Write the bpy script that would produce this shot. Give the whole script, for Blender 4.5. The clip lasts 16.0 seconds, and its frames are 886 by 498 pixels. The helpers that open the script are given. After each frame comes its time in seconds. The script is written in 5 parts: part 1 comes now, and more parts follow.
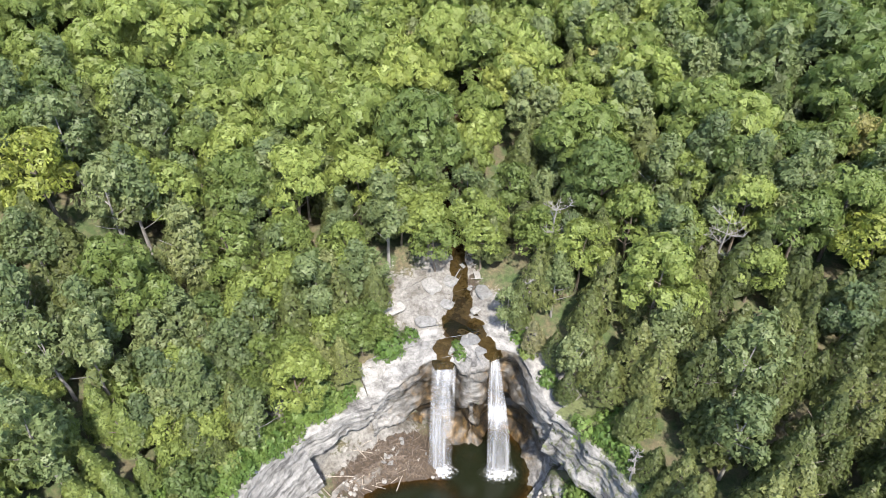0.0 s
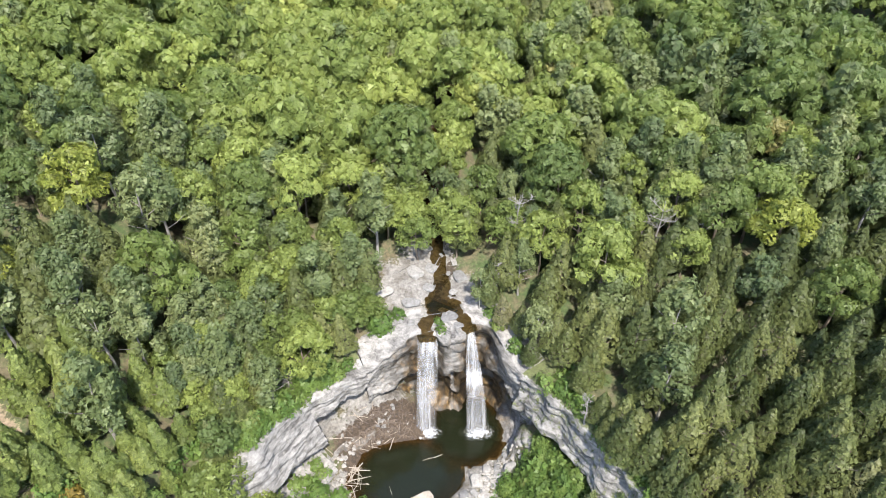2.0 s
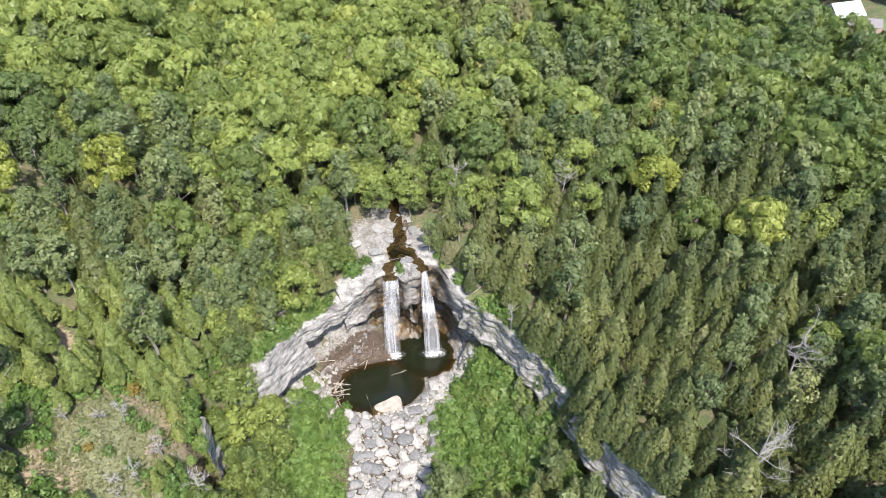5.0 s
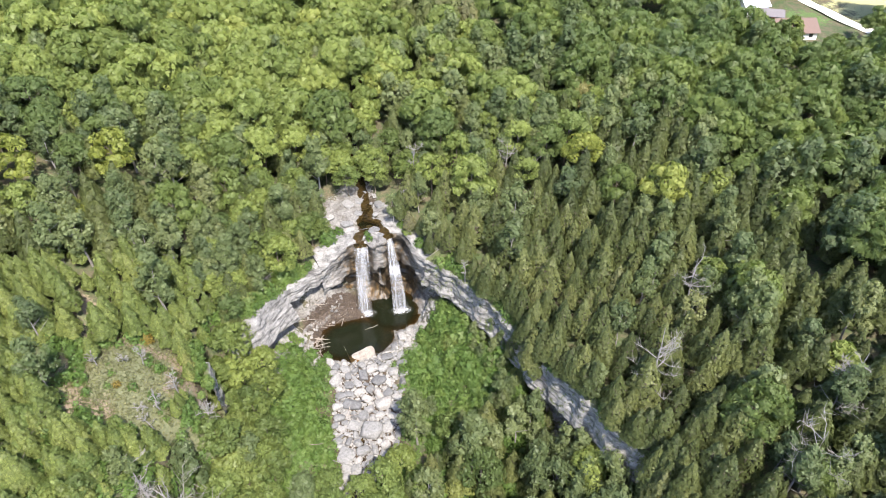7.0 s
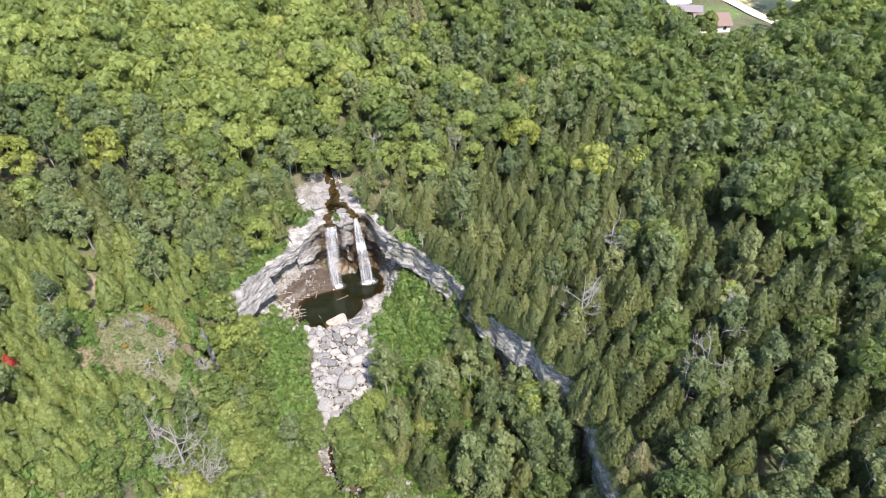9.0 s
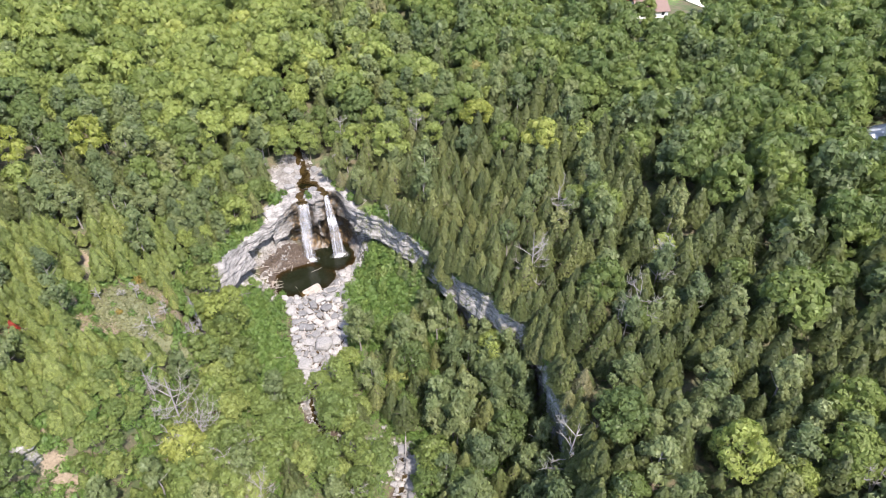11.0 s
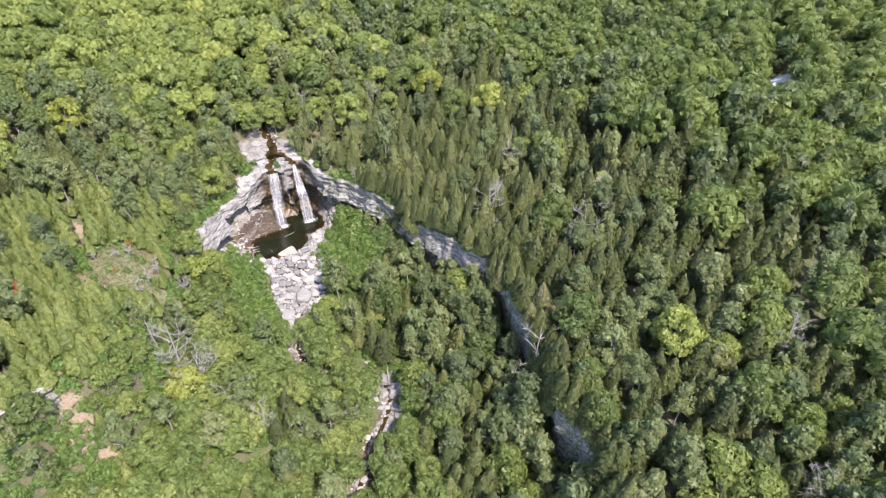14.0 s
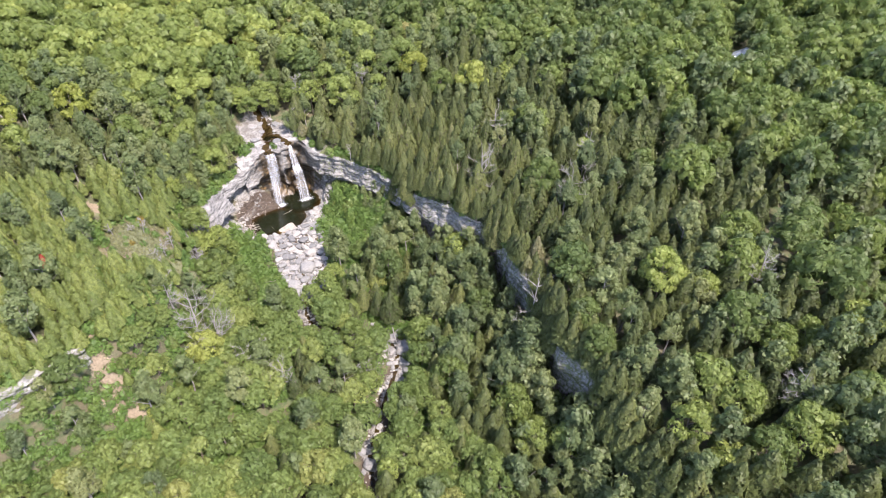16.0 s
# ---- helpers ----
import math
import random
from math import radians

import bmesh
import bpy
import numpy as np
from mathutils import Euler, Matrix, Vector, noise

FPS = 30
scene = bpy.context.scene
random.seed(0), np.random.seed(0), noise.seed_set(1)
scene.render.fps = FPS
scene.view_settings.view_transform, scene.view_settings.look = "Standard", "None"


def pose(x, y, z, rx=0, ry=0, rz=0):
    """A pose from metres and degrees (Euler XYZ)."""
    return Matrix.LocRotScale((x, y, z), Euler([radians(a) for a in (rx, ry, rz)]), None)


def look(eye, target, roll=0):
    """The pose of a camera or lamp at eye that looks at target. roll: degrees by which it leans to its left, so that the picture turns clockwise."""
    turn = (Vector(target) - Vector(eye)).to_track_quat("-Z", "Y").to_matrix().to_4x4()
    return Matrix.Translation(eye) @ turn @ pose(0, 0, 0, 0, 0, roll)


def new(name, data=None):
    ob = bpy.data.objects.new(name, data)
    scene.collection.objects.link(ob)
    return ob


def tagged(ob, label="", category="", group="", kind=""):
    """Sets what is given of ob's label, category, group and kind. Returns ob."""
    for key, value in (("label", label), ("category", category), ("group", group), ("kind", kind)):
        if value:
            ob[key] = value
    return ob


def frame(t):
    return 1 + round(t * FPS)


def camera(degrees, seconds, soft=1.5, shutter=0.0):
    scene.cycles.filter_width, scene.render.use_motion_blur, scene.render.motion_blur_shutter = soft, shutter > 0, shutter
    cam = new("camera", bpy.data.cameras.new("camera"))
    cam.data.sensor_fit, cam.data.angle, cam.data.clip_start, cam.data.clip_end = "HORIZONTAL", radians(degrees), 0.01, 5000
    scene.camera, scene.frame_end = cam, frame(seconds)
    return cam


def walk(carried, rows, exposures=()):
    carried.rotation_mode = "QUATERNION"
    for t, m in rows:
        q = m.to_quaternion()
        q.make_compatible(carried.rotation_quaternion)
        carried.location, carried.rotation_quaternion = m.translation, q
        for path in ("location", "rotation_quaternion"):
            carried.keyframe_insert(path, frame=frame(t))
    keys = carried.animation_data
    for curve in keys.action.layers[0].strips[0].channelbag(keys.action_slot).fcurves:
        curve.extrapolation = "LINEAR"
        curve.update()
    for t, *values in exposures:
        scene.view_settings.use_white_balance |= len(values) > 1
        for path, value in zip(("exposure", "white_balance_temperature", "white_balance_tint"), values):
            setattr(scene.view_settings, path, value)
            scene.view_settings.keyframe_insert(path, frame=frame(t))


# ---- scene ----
cam = camera(67.6, 16.0, 0.9)
# seconds, x, y, z, tilt from straight down, lean, heading
PATH = [
    (0.0, -0.00, 0.00, 80.48, 49.501, -0.031, -0.000),
    (0.5, -0.24, -2.80, 82.23, 49.831, 0.016, -0.489),
    (1.0, -0.39, -5.87, 83.96, 50.086, 0.036, -1.040),
    (1.5, -0.37, -9.28, 85.73, 50.293, 0.032, -1.679),
    (2.0, -0.33, -12.99, 87.51, 50.476, 0.041, -2.328),
    (2.5, -0.32, -16.96, 89.26, 50.626, 0.042, -2.986),
    (3.0, -0.35, -21.16, 91.00, 50.729, 0.017, -3.666),
    (3.5, -0.45, -25.57, 92.77, 50.775, -0.023, -4.377),
    (4.0, -0.58, -30.10, 94.58, 50.782, -0.063, -5.117),
    (6.5, -2.16, -54.00, 104.52, 50.453, 0.026, -9.585),
    (7.0, -2.63, -58.90, 106.67, 50.356, 0.006, -10.538),
    (7.5, -3.10, -63.81, 108.79, 50.254, -0.015, -11.497),
    (8.0, -3.56, -68.61, 110.89, 50.191, -0.015, -12.457),
    (8.5, -4.05, -73.20, 112.97, 50.202, -0.007, -13.395),
    (9.0, -4.64, -77.63, 114.93, 50.213, 0.008, -14.267),
    (11.5, -8.74, -96.10, 119.02, 49.926, -0.098, -18.626),
    (12.0, -10.44, -99.35, 119.12, 49.962, -0.095, -19.677),
    (12.5, -12.27, -102.45, 119.13, 50.026, -0.059, -20.720),
    (13.0, -14.30, -105.37, 119.09, 50.103, -0.009, -21.752),
    (13.5, -16.59, -108.14, 119.03, 50.180, 0.039, -22.777),
    (14.0, -19.23, -110.79, 119.00, 50.229, 0.056, -23.769),
    (14.5, -22.16, -113.32, 118.97, 50.267, 0.053, -24.731),
    (15.0, -25.33, -115.74, 118.92, 50.299, 0.042, -25.647),
    (15.5, -28.63, -118.04, 118.84, 50.330, 0.022, -26.549),
    (16.0, -32.00, -120.26, 118.75, 50.360, -0.011, -27.417),
]
walk(cam, [(t, pose(x, y, z, tilt, 0, head)) for t, x, y, z, tilt, lean, head in PATH],
     exposures=((0.0, 2.06, 6500, 11), (7.0, 2.06, 6500, 14), (16.0, 2.17, 6500, 21)))

# ---- light: sky, one sun, exposure ----
SUN_AZ = radians(191)      # from +y towards -x
SUN_EL = radians(57)
world = bpy.data.worlds.new("sky")
scene.world = world
world.use_nodes = True
wn = world.node_tree.nodes
sky = wn.new("ShaderNodeTexSky")
sky.sky_type = "NISHITA"
sky.sun_disc = False
sky.sun_elevation = SUN_EL
sky.sun_rotation = -SUN_AZ
wn["Background"].inputs[1].default_value = 0.13
world.node_tree.links.new(sky.outputs[0], wn["Background"].inputs[0])
sun_data = bpy.data.lights.new("sun", "SUN")
sun_data.energy = 3.2
sun_data.angle = radians(2.0)
sun_data.color = (1.0, 0.94, 0.84)
sun = new("sun", sun_data)
sun_from = Vector((-math.sin(SUN_AZ) * math.cos(SUN_EL), math.cos(SUN_AZ) * math.cos(SUN_EL), math.sin(SUN_EL)))
sun.matrix_world = look(sun_from * 300, (0, 0, 0))

# ---- materials ----


def node(nt, kind, **values):
    n = nt.nodes.new(kind)
    for key, value in values.items():
        n.inputs[key.replace("_", " ")].default_value = value
    return n


def coords(nt, scale=(1, 1, 1)):
    g = nt.nodes.new("ShaderNodeNewGeometry")
    m = nt.nodes.new("ShaderNodeMapping")
    m.inputs["Scale"].default_value = scale
    nt.links.new(g.outputs["Position"], m.inputs["Vector"])
    return m.outputs[0]


def noise_tex(nt, vec, scale, detail=4.0, rough=0.55):
    n = node(nt, "ShaderNodeTexNoise", Scale=scale, Detail=detail, Roughness=rough)
    if vec is not None:
        nt.links.new(vec, n.inputs["Vector"])
    return n.outputs["Fac"]


def ramp(nt, fac, stops):
    r = nt.nodes.new("ShaderNodeValToRGB")
    e = r.color_ramp.elements
    while len(e) < len(stops):
        e.new(0.5)
    for el, (p, c) in zip(e, stops):
        el.position = p
        el.color = (*c, 1) if len(c) == 3 else c
    nt.links.new(fac, r.inputs[0])
    return r.outputs[0]


def mix(nt, fac, a, b, blend="MIX"):
    m = nt.nodes.new("ShaderNodeMix")
    m.data_type = "RGBA"
    m.blend_type = blend
    for value, socket in ((fac, m.inputs[0]), (a, m.inputs[6]), (b, m.inputs[7])):
        if isinstance(value, bpy.types.NodeSocket):
            nt.links.new(value, socket)
        elif isinstance(value, tuple):
            socket.default_value = (*value, 1)
        else:
            socket.default_value = value
    return m.outputs[2]


def maths(nt, op, a, b=0.0, clamp=False):
    m = nt.nodes.new("ShaderNodeMath")
    m.operation = op
    m.use_clamp = clamp
    for value, socket in ((a, m.inputs[0]), (b, m.inputs[1])):
        if isinstance(value, bpy.types.NodeSocket):
            nt.links.new(value, socket)
        else:
            socket.default_value = value
    return m.outputs[0]


def attr(nt, name):
    a = nt.nodes.new("ShaderNodeAttribute")
    a.attribute_name = name
    return a.outputs["Fac"]


def material(name):
    m = bpy.data.materials.new(name)
    m.use_nodes = True
    nt = m.node_tree
    return m, nt, nt.nodes["Principled BSDF"]


def bump(nt, bsdf, height, strength=0.5, distance=0.1):
    b = nt.nodes.new("ShaderNodeBump")
    b.inputs["Strength"].default_value = strength
    b.inputs["Distance"].default_value = distance
    nt.links.new(height, b.inputs["Height"])
    nt.links.new(b.outputs[0], bsdf.inputs["Normal"])


def leaf_material(name, dark, mid, light, warm, joined, gloss=0.5, grain=4.2, spread=0.3):
    """Foliage: a tint per tree, another per spray, some light let through."""
    m, nt, p = material(name)
    if joined:
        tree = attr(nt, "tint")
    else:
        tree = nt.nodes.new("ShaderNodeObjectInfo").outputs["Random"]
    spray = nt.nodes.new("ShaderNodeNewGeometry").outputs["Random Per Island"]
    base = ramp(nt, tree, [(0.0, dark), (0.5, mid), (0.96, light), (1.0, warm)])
    leafy = ramp(nt, spray, [(0.0, (1 - spread, 1 - spread, 1 - spread)), (0.55, (1.0, 1.0, 1.0)), (1.0, (1 + spread, 1 + 0.92 * spread, 1 + 0.75 * spread))])
    col = mix(nt, 1.0, base, leafy, "MULTIPLY")
    fine = ramp(nt, noise_tex(nt, coords(nt), 5.0, 4), [(0.32, (0.70, 0.72, 0.70)), (0.68, (1.2, 1.18, 1.15))])
    col = mix(nt, 1.0, col, fine, "MULTIPLY")
    nt.links.new(col, p.inputs["Base Color"])
    p.inputs["Roughness"].default_value = gloss
    p.inputs["Specular IOR Level"].default_value = 0.25
    tr = nt.nodes.new("ShaderNodeBsdfTranslucent")
    nt.links.new(mix(nt, 1.0, col, (0.98, 1.14, 0.66), "MULTIPLY"), tr.inputs["Color"])
    sh = nt.nodes.new("ShaderNodeMixShader")
    sh.inputs[0].default_value = 0.38
    nt.links.new(p.outputs[0], sh.inputs[1])
    nt.links.new(tr.outputs[0], sh.inputs[2])
    # each spray is torn into single leaves and twigs by small gaps
    gaps = maths(nt, "GREATER_THAN", noise_tex(nt, coords(nt), grain, 2, 0.6), 0.47)
    clear = nt.nodes.new("ShaderNodeBsdfTransparent")
    leafage = nt.nodes.new("ShaderNodeMixShader")
    nt.links.new(gaps, leafage.inputs[0])
    nt.links.new(clear.outputs[0], leafage.inputs[1])
    nt.links.new(sh.outputs[0], leafage.inputs[2])
    nt.links.new(leafage.outputs[0], nt.nodes["Material Output"].inputs["Surface"])
    return m


# own leaf tones, but scrub and birch lightened, cedar darkened, imitating sun and cloud shade
LEAF_COLOURS = {
    "maple": ((0.078, 0.112, 0.038), (0.114, 0.150, 0.042), (0.192, 0.232, 0.064), (0.225, 0.25, 0.066)),
    "cedar": ((0.060, 0.078, 0.030), (0.092, 0.112, 0.040), (0.136, 0.152, 0.056), (0.165, 0.158, 0.088)),
    "poplar": ((0.074, 0.102, 0.046), (0.106, 0.136, 0.056), (0.144, 0.170, 0.074), (0.165, 0.178, 0.074)),
    "birch": ((0.090, 0.130, 0.040), (0.126, 0.168, 0.050), (0.170, 0.204, 0.062), (0.19, 0.205, 0.066)),
    "scrub": ((0.108, 0.142, 0.042), (0.144, 0.180, 0.052), (0.182, 0.212, 0.064), (0.21, 0.206, 0.080)),
    "shrub": ((0.066, 0.116, 0.029), (0.092, 0.150, 0.037), (0.122, 0.172, 0.047), (0.15, 0.168, 0.052)),
}
LEAVES = {}
for key, tones in LEAF_COLOURS.items():
    LEAVES[key, False] = leaf_material(key + "_leaves", *tones, False, 0.5, *((7.5, 0.32) if key in ("cedar", "scrub") else (5.0, 0.2)))
    LEAVES[key, True] = leaf_material(key + "_woods", *tones, True, 0.5, *((7.5, 0.32) if key in ("cedar", "scrub") else (5.0, 0.2)))


def flat_wood(name, dark, light, scale=6.0):
    m, nt, p = material(name)
    v = coords(nt, (scale, scale, scale * 0.25))
    n = noise_tex(nt, v, 1.0, 5)
    nt.links.new(ramp(nt, n, [(0.3, dark), (0.7, light)]), p.inputs["Base Color"])
    p.inputs["Roughness"].default_value = 0.85
    bump(nt, p, n, 0.5, 0.04)
    return m


BARK = flat_wood("bark", (0.07, 0.055, 0.04), (0.17, 0.14, 0.11))
PALE_BARK = flat_wood("pale_bark", (0.11, 0.102, 0.095), (0.24, 0.228, 0.212))
DRIFTWOOD = flat_wood("driftwood", (0.11, 0.09, 0.072), (0.30, 0.265, 0.225))


def rock_material():
    m, nt, p = material("limestone")
    flat = coords(nt, (0.16, 0.16, 1.0))
    beds = noise_tex(nt, flat, 2.2, 6, 0.65)
    col = ramp(nt, beds, [(0.34, (0.055, 0.052, 0.05)), (0.44, (0.132, 0.127, 0.12)), (0.57, (0.215, 0.208, 0.196)), (0.78, (0.295, 0.286, 0.268))])
    runs = noise_tex(nt, coords(nt, (1.0, 1.0, 0.08)), 1.6, 5, 0.6)
    col = mix(nt, 1.0, col, ramp(nt, runs, [(0.34, (0.66, 0.65, 0.64)), (0.54, (1, 1, 1))]), "MULTIPLY")
    grit = noise_tex(nt, coords(nt), 3.5, 8, 0.7)
    col = mix(nt, 1.0, col, ramp(nt, grit, [(0.3, (0.7, 0.7, 0.7)), (0.65, (1.1, 1.1, 1.1))]), "MULTIPLY")
    wet = attr(nt, "wet")
    wet_edge = maths(nt, "MULTIPLY_ADD", noise_tex(nt, coords(nt), 0.9, 5), 1.4)
    wet_edge.node.inputs[2].default_value = -0.7
    w = maths(nt, "ADD", wet, wet_edge, True)
    w = maths(nt, "MULTIPLY", w, maths(nt, "GREATER_THAN", wet, 0.02))
    stain = ramp(nt, noise_tex(nt, coords(nt, (1, 1, 0.35)), 1.1, 6, 0.65), [(0.36, (0.012, 0.010, 0.007)), (0.48, (0.032, 0.023, 0.013)), (0.58, (0.075, 0.048, 0.021)), (0.68, (0.15, 0.098, 0.042)), (0.8, (0.24, 0.20, 0.15))])
    col = mix(nt, w, col, stain)
    moss = attr(nt, "moss")
    cover = maths(nt, "ADD", noise_tex(nt, coords(nt), 1.3, 6, 0.7), maths(nt, "MULTIPLY", maths(nt, "SUBTRACT", moss, 0.3), 0.5))
    turf = ramp(nt, noise_tex(nt, coords(nt), 3.0, 5, 0.7), [(0.3, (0.035, 0.034, 0.018)), (0.5, (0.065, 0.078, 0.026)), (0.7, (0.10, 0.11, 0.045))])
    col = mix(nt, ramp(nt, cover, [(0.54, (0, 0, 0)), (0.62, (1, 1, 1))]), col, turf)
    nt.links.new(col, p.inputs["Base Color"])
    nt.links.new(ramp(nt, w, [(0.2, (0.85, 0.85, 0.85)), (0.8, (0.4, 0.4, 0.4))]), p.inputs["Roughness"])
    bump(nt, p, maths(nt, "ADD", maths(nt, "MULTIPLY", beds, 1.2), grit), 0.5, 0.2)
    return m


ROCK = rock_material()


def boulder_material():
    m, nt, p = material("boulder_stone")
    own = nt.nodes.new("ShaderNodeObjectInfo").outputs["Random"]
    col = ramp(nt, own, [(0.0, (0.105, 0.105, 0.107)), (0.5, (0.165, 0.163, 0.16)), (0.85, (0.225, 0.218, 0.207)), (1.0, (0.28, 0.262, 0.24))])
    grit = noise_tex(nt, coords(nt), 2.6, 8, 0.7)
    col = mix(nt, 1.0, col, ramp(nt, grit, [(0.32, (0.55, 0.54, 0.52)), (0.62, (1.1, 1.1, 1.08))]), "MULTIPLY")
    nt.links.new(col, p.inputs["Base Color"])
    p.inputs["Roughness"].default_value = 0.85
    bump(nt, p, grit, 0.5, 0.12)
    return m


BOULDER = boulder_material()


def ground_material():
    m, nt, p = material("forest_ground")
    v = coords(nt)
    n1 = noise_tex(nt, v, 0.35, 6, 0.65)
    n2 = noise_tex(nt, v, 2.4, 8, 0.7)
    litter = ramp(nt, n2, [(0.3, (0.035, 0.03, 0.018)), (0.5, (0.075, 0.065, 0.035)), (0.7, (0.12, 0.10, 0.06))])
    green = ramp(nt, n2, [(0.3, (0.018, 0.03, 0.009)), (0.5, (0.034, 0.055, 0.015)), (0.72, (0.06, 0.082, 0.026))])
    col = mix(nt, ramp(nt, n1, [(0.42, (0, 0, 0)), (0.58, (1, 1, 1))]), litter, green)

    def layer(col, name, paint, lo=0.42, hi=0.58):
        a = attr(nt, name)
        e = maths(nt, "ADD", a, maths(nt, "MULTIPLY", maths(nt, "SUBTRACT", n2, 0.5), 1.3))
        e = maths(nt, "ADD", e, maths(nt, "MULTIPLY", maths(nt, "SUBTRACT", n1, 0.5), 1.6))
        return mix(nt, ramp(nt, e, [(lo, (0, 0, 0)), (hi, (1, 1, 1))]), col, paint)

    grass = ramp(nt, n2, [(0.3, (0.03, 0.06, 0.014)), (0.55, (0.065, 0.11, 0.025)), (0.75, (0.11, 0.15, 0.045))])
    col = layer(col, "grass", grass)
    dry = ramp(nt, n2, [(0.3, (0.20, 0.20, 0.09)), (0.7, (0.36, 0.34, 0.18))])
    col = layer(col, "meadow", dry)
    sward = ramp(nt, n2, [(0.3, (0.068, 0.078, 0.034)), (0.5, (0.105, 0.112, 0.054)), (0.72, (0.155, 0.152, 0.082))])
    col = layer(col, "sward", sward)
    soil = ramp(nt, n2, [(0.3, (0.09, 0.068, 0.042)), (0.5, (0.155, 0.12, 0.08)), (0.7, (0.23, 0.185, 0.13))])
    col = layer(col, "soil", soil)
    bed = ramp(nt, n2, [(0.3, (0.014, 0.010, 0.007)), (0.5, (0.036, 0.025, 0.016)), (0.7, (0.085, 0.060, 0.038))])
    col = layer(col, "bed", bed)
    stone = ramp(nt, n2, [(0.28, (0.055, 0.051, 0.047)), (0.45, (0.125, 0.119, 0.11)), (0.7, (0.195, 0.186, 0.172))])
    stone = mix(nt, 1.0, stone, ramp(nt, noise_tex(nt, v, 0.55, 6, 0.7), [(0.36, (0.5, 0.47, 0.43)), (0.55, (1.0, 1.0, 1.0)), (0.75, (1.25, 1.25, 1.24))]), "MULTIPLY")
    col = layer(col, "rock", stone)
    nt.links.new(col, p.inputs["Base Color"])
    p.inputs["Roughness"].default_value = 0.92
    bump(nt, p, n2, 0.45, 0.2)
    return m


GROUND = ground_material()


def water_material():
    m, nt, p = material("pool_water")
    p.inputs["Base Color"].default_value = (0.008, 0.010, 0.005, 1)
    p.inputs["Roughness"].default_value = 0.06
    p.inputs["IOR"].default_value = 1.33
    bump(nt, p, noise_tex(nt, coords(nt), 1.6, 5), 0.25, 0.06)
    tr = nt.nodes.new("ShaderNodeBsdfTransparent")
    tr.inputs["Color"].default_value = (0.66, 0.52, 0.30, 1)
    sh = nt.nodes.new("ShaderNodeMixShader")
    nt.links.new(attr(nt, "deep"), sh.inputs[0])
    nt.links.new(tr.outputs[0], sh.inputs[1])
    nt.links.new(p.outputs[0], sh.inputs[2])
    nt.links.new(sh.outputs[0], nt.nodes["Material Output"].inputs["Surface"])
    return m


WATER = water_material()


def falling_material(name, colour, stretch, fill, lo=0.22, hi=0.86):
    """White water, a veil of long strands, clearer where it is thin."""
    m, nt, p = material(name)
    p.inputs["Roughness"].default_value = 0.5
    streak = noise_tex(nt, coords(nt, stretch), 1.0, 5, 0.62)
    thin = attr(nt, "thin")
    strands = ramp(nt, streak, [(0.34, tuple(c * 0.62 for c in colour)), (0.62, colour)])
    nt.links.new(strands, p.inputs["Base Color"])
    amount = maths(nt, "SUBTRACT", maths(nt, "ADD", streak, fill), maths(nt, "MULTIPLY", thin, 0.7))
    solid = ramp(nt, amount, [(lo, (0, 0, 0)), (hi, (0.93, 0.93, 0.93))])
    tr = nt.nodes.new("ShaderNodeBsdfTransparent")
    sh = nt.nodes.new("ShaderNodeMixShader")
    nt.links.new(solid, sh.inputs[0])
    nt.links.new(tr.outputs[0], sh.inputs[1])
    nt.links.new(p.outputs[0], sh.inputs[2])
    nt.links.new(sh.outputs[0], nt.nodes["Material Output"].inputs["Surface"])
    return m


FALLING = falling_material("falling_water", (0.38, 0.39, 0.41), (2.3, 0.5, 0.05), 0.0, 0.16, 1.0)


def plain(name, colour, rough=0.7, metal=0.0, vary=0.25, scale=1.5):
    m, nt, p = material(name)
    n = noise_tex(nt, coords(nt), scale, 6, 0.65)
    lo = tuple(c * (1 - vary) for c in colour)
    hi = tuple(min(1, c * (1 + vary)) for c in colour)
    nt.links.new(ramp(nt, n, [(0.3, lo), (0.7, hi)]), p.inputs["Base Color"])
    p.inputs["Roughness"].default_value = rough
    p.inputs["Metallic"].default_value = metal
    return m


# ---- the lie of the land ----
# edge of the gorge, from downstream along one wall to the falls and back along the other
RIM = [(26, -320), (28, -110), (30, -70), (33, -59), (31, -50), (36, -37), (36.5, -29), (38.5, -17), (39, -8), (36, -4), (33.6, 3.4),
       (30, 10.7), (27.5, 17), (25.8, 25.3), (22, 33), (17.8, 40.7), (13.2, 46.4), (11.2, 50), (9.2, 54.6), (6.4, 55.2), (5.2, 52.2),
       (2.6, 52.0), (1.6, 54.2), (-1.4, 54.6), (-4.6, 51.6), (-9.0, 49.6), (-13.0, 47.2), (-16.6, 44.0), (-19.8, 40.2), (-22.6, 35.0),
       (-28, 33.0), (-30.6, 28.5), (-29.4, 25.0), (-28.4, 19.5), (-30, 11), (-36, 4), (-46, -9), (-54, -10), (-62, -14), (-74, -18), (-120, -30), (-260, -60)]
# bed of the stream below the falls, with its level
CREEK = [(2, 49, -1.0), (1, 42, -1.3), (-2, 32, -0.5), (-3, 22, -0.9), (-5, 10, -1.6), (-8, 3, -2.2), (-7.5, -5, -2.8), (-3, -10.5, -3.2), (4, -13, -3.6),
         (9, -17, -4.0), (6, -23, -4.4), (0, -30, -4.8), (-9, -42, -5.6), (-14, -60, -7), (-18, -110, -10), (-22, -320, -16)]
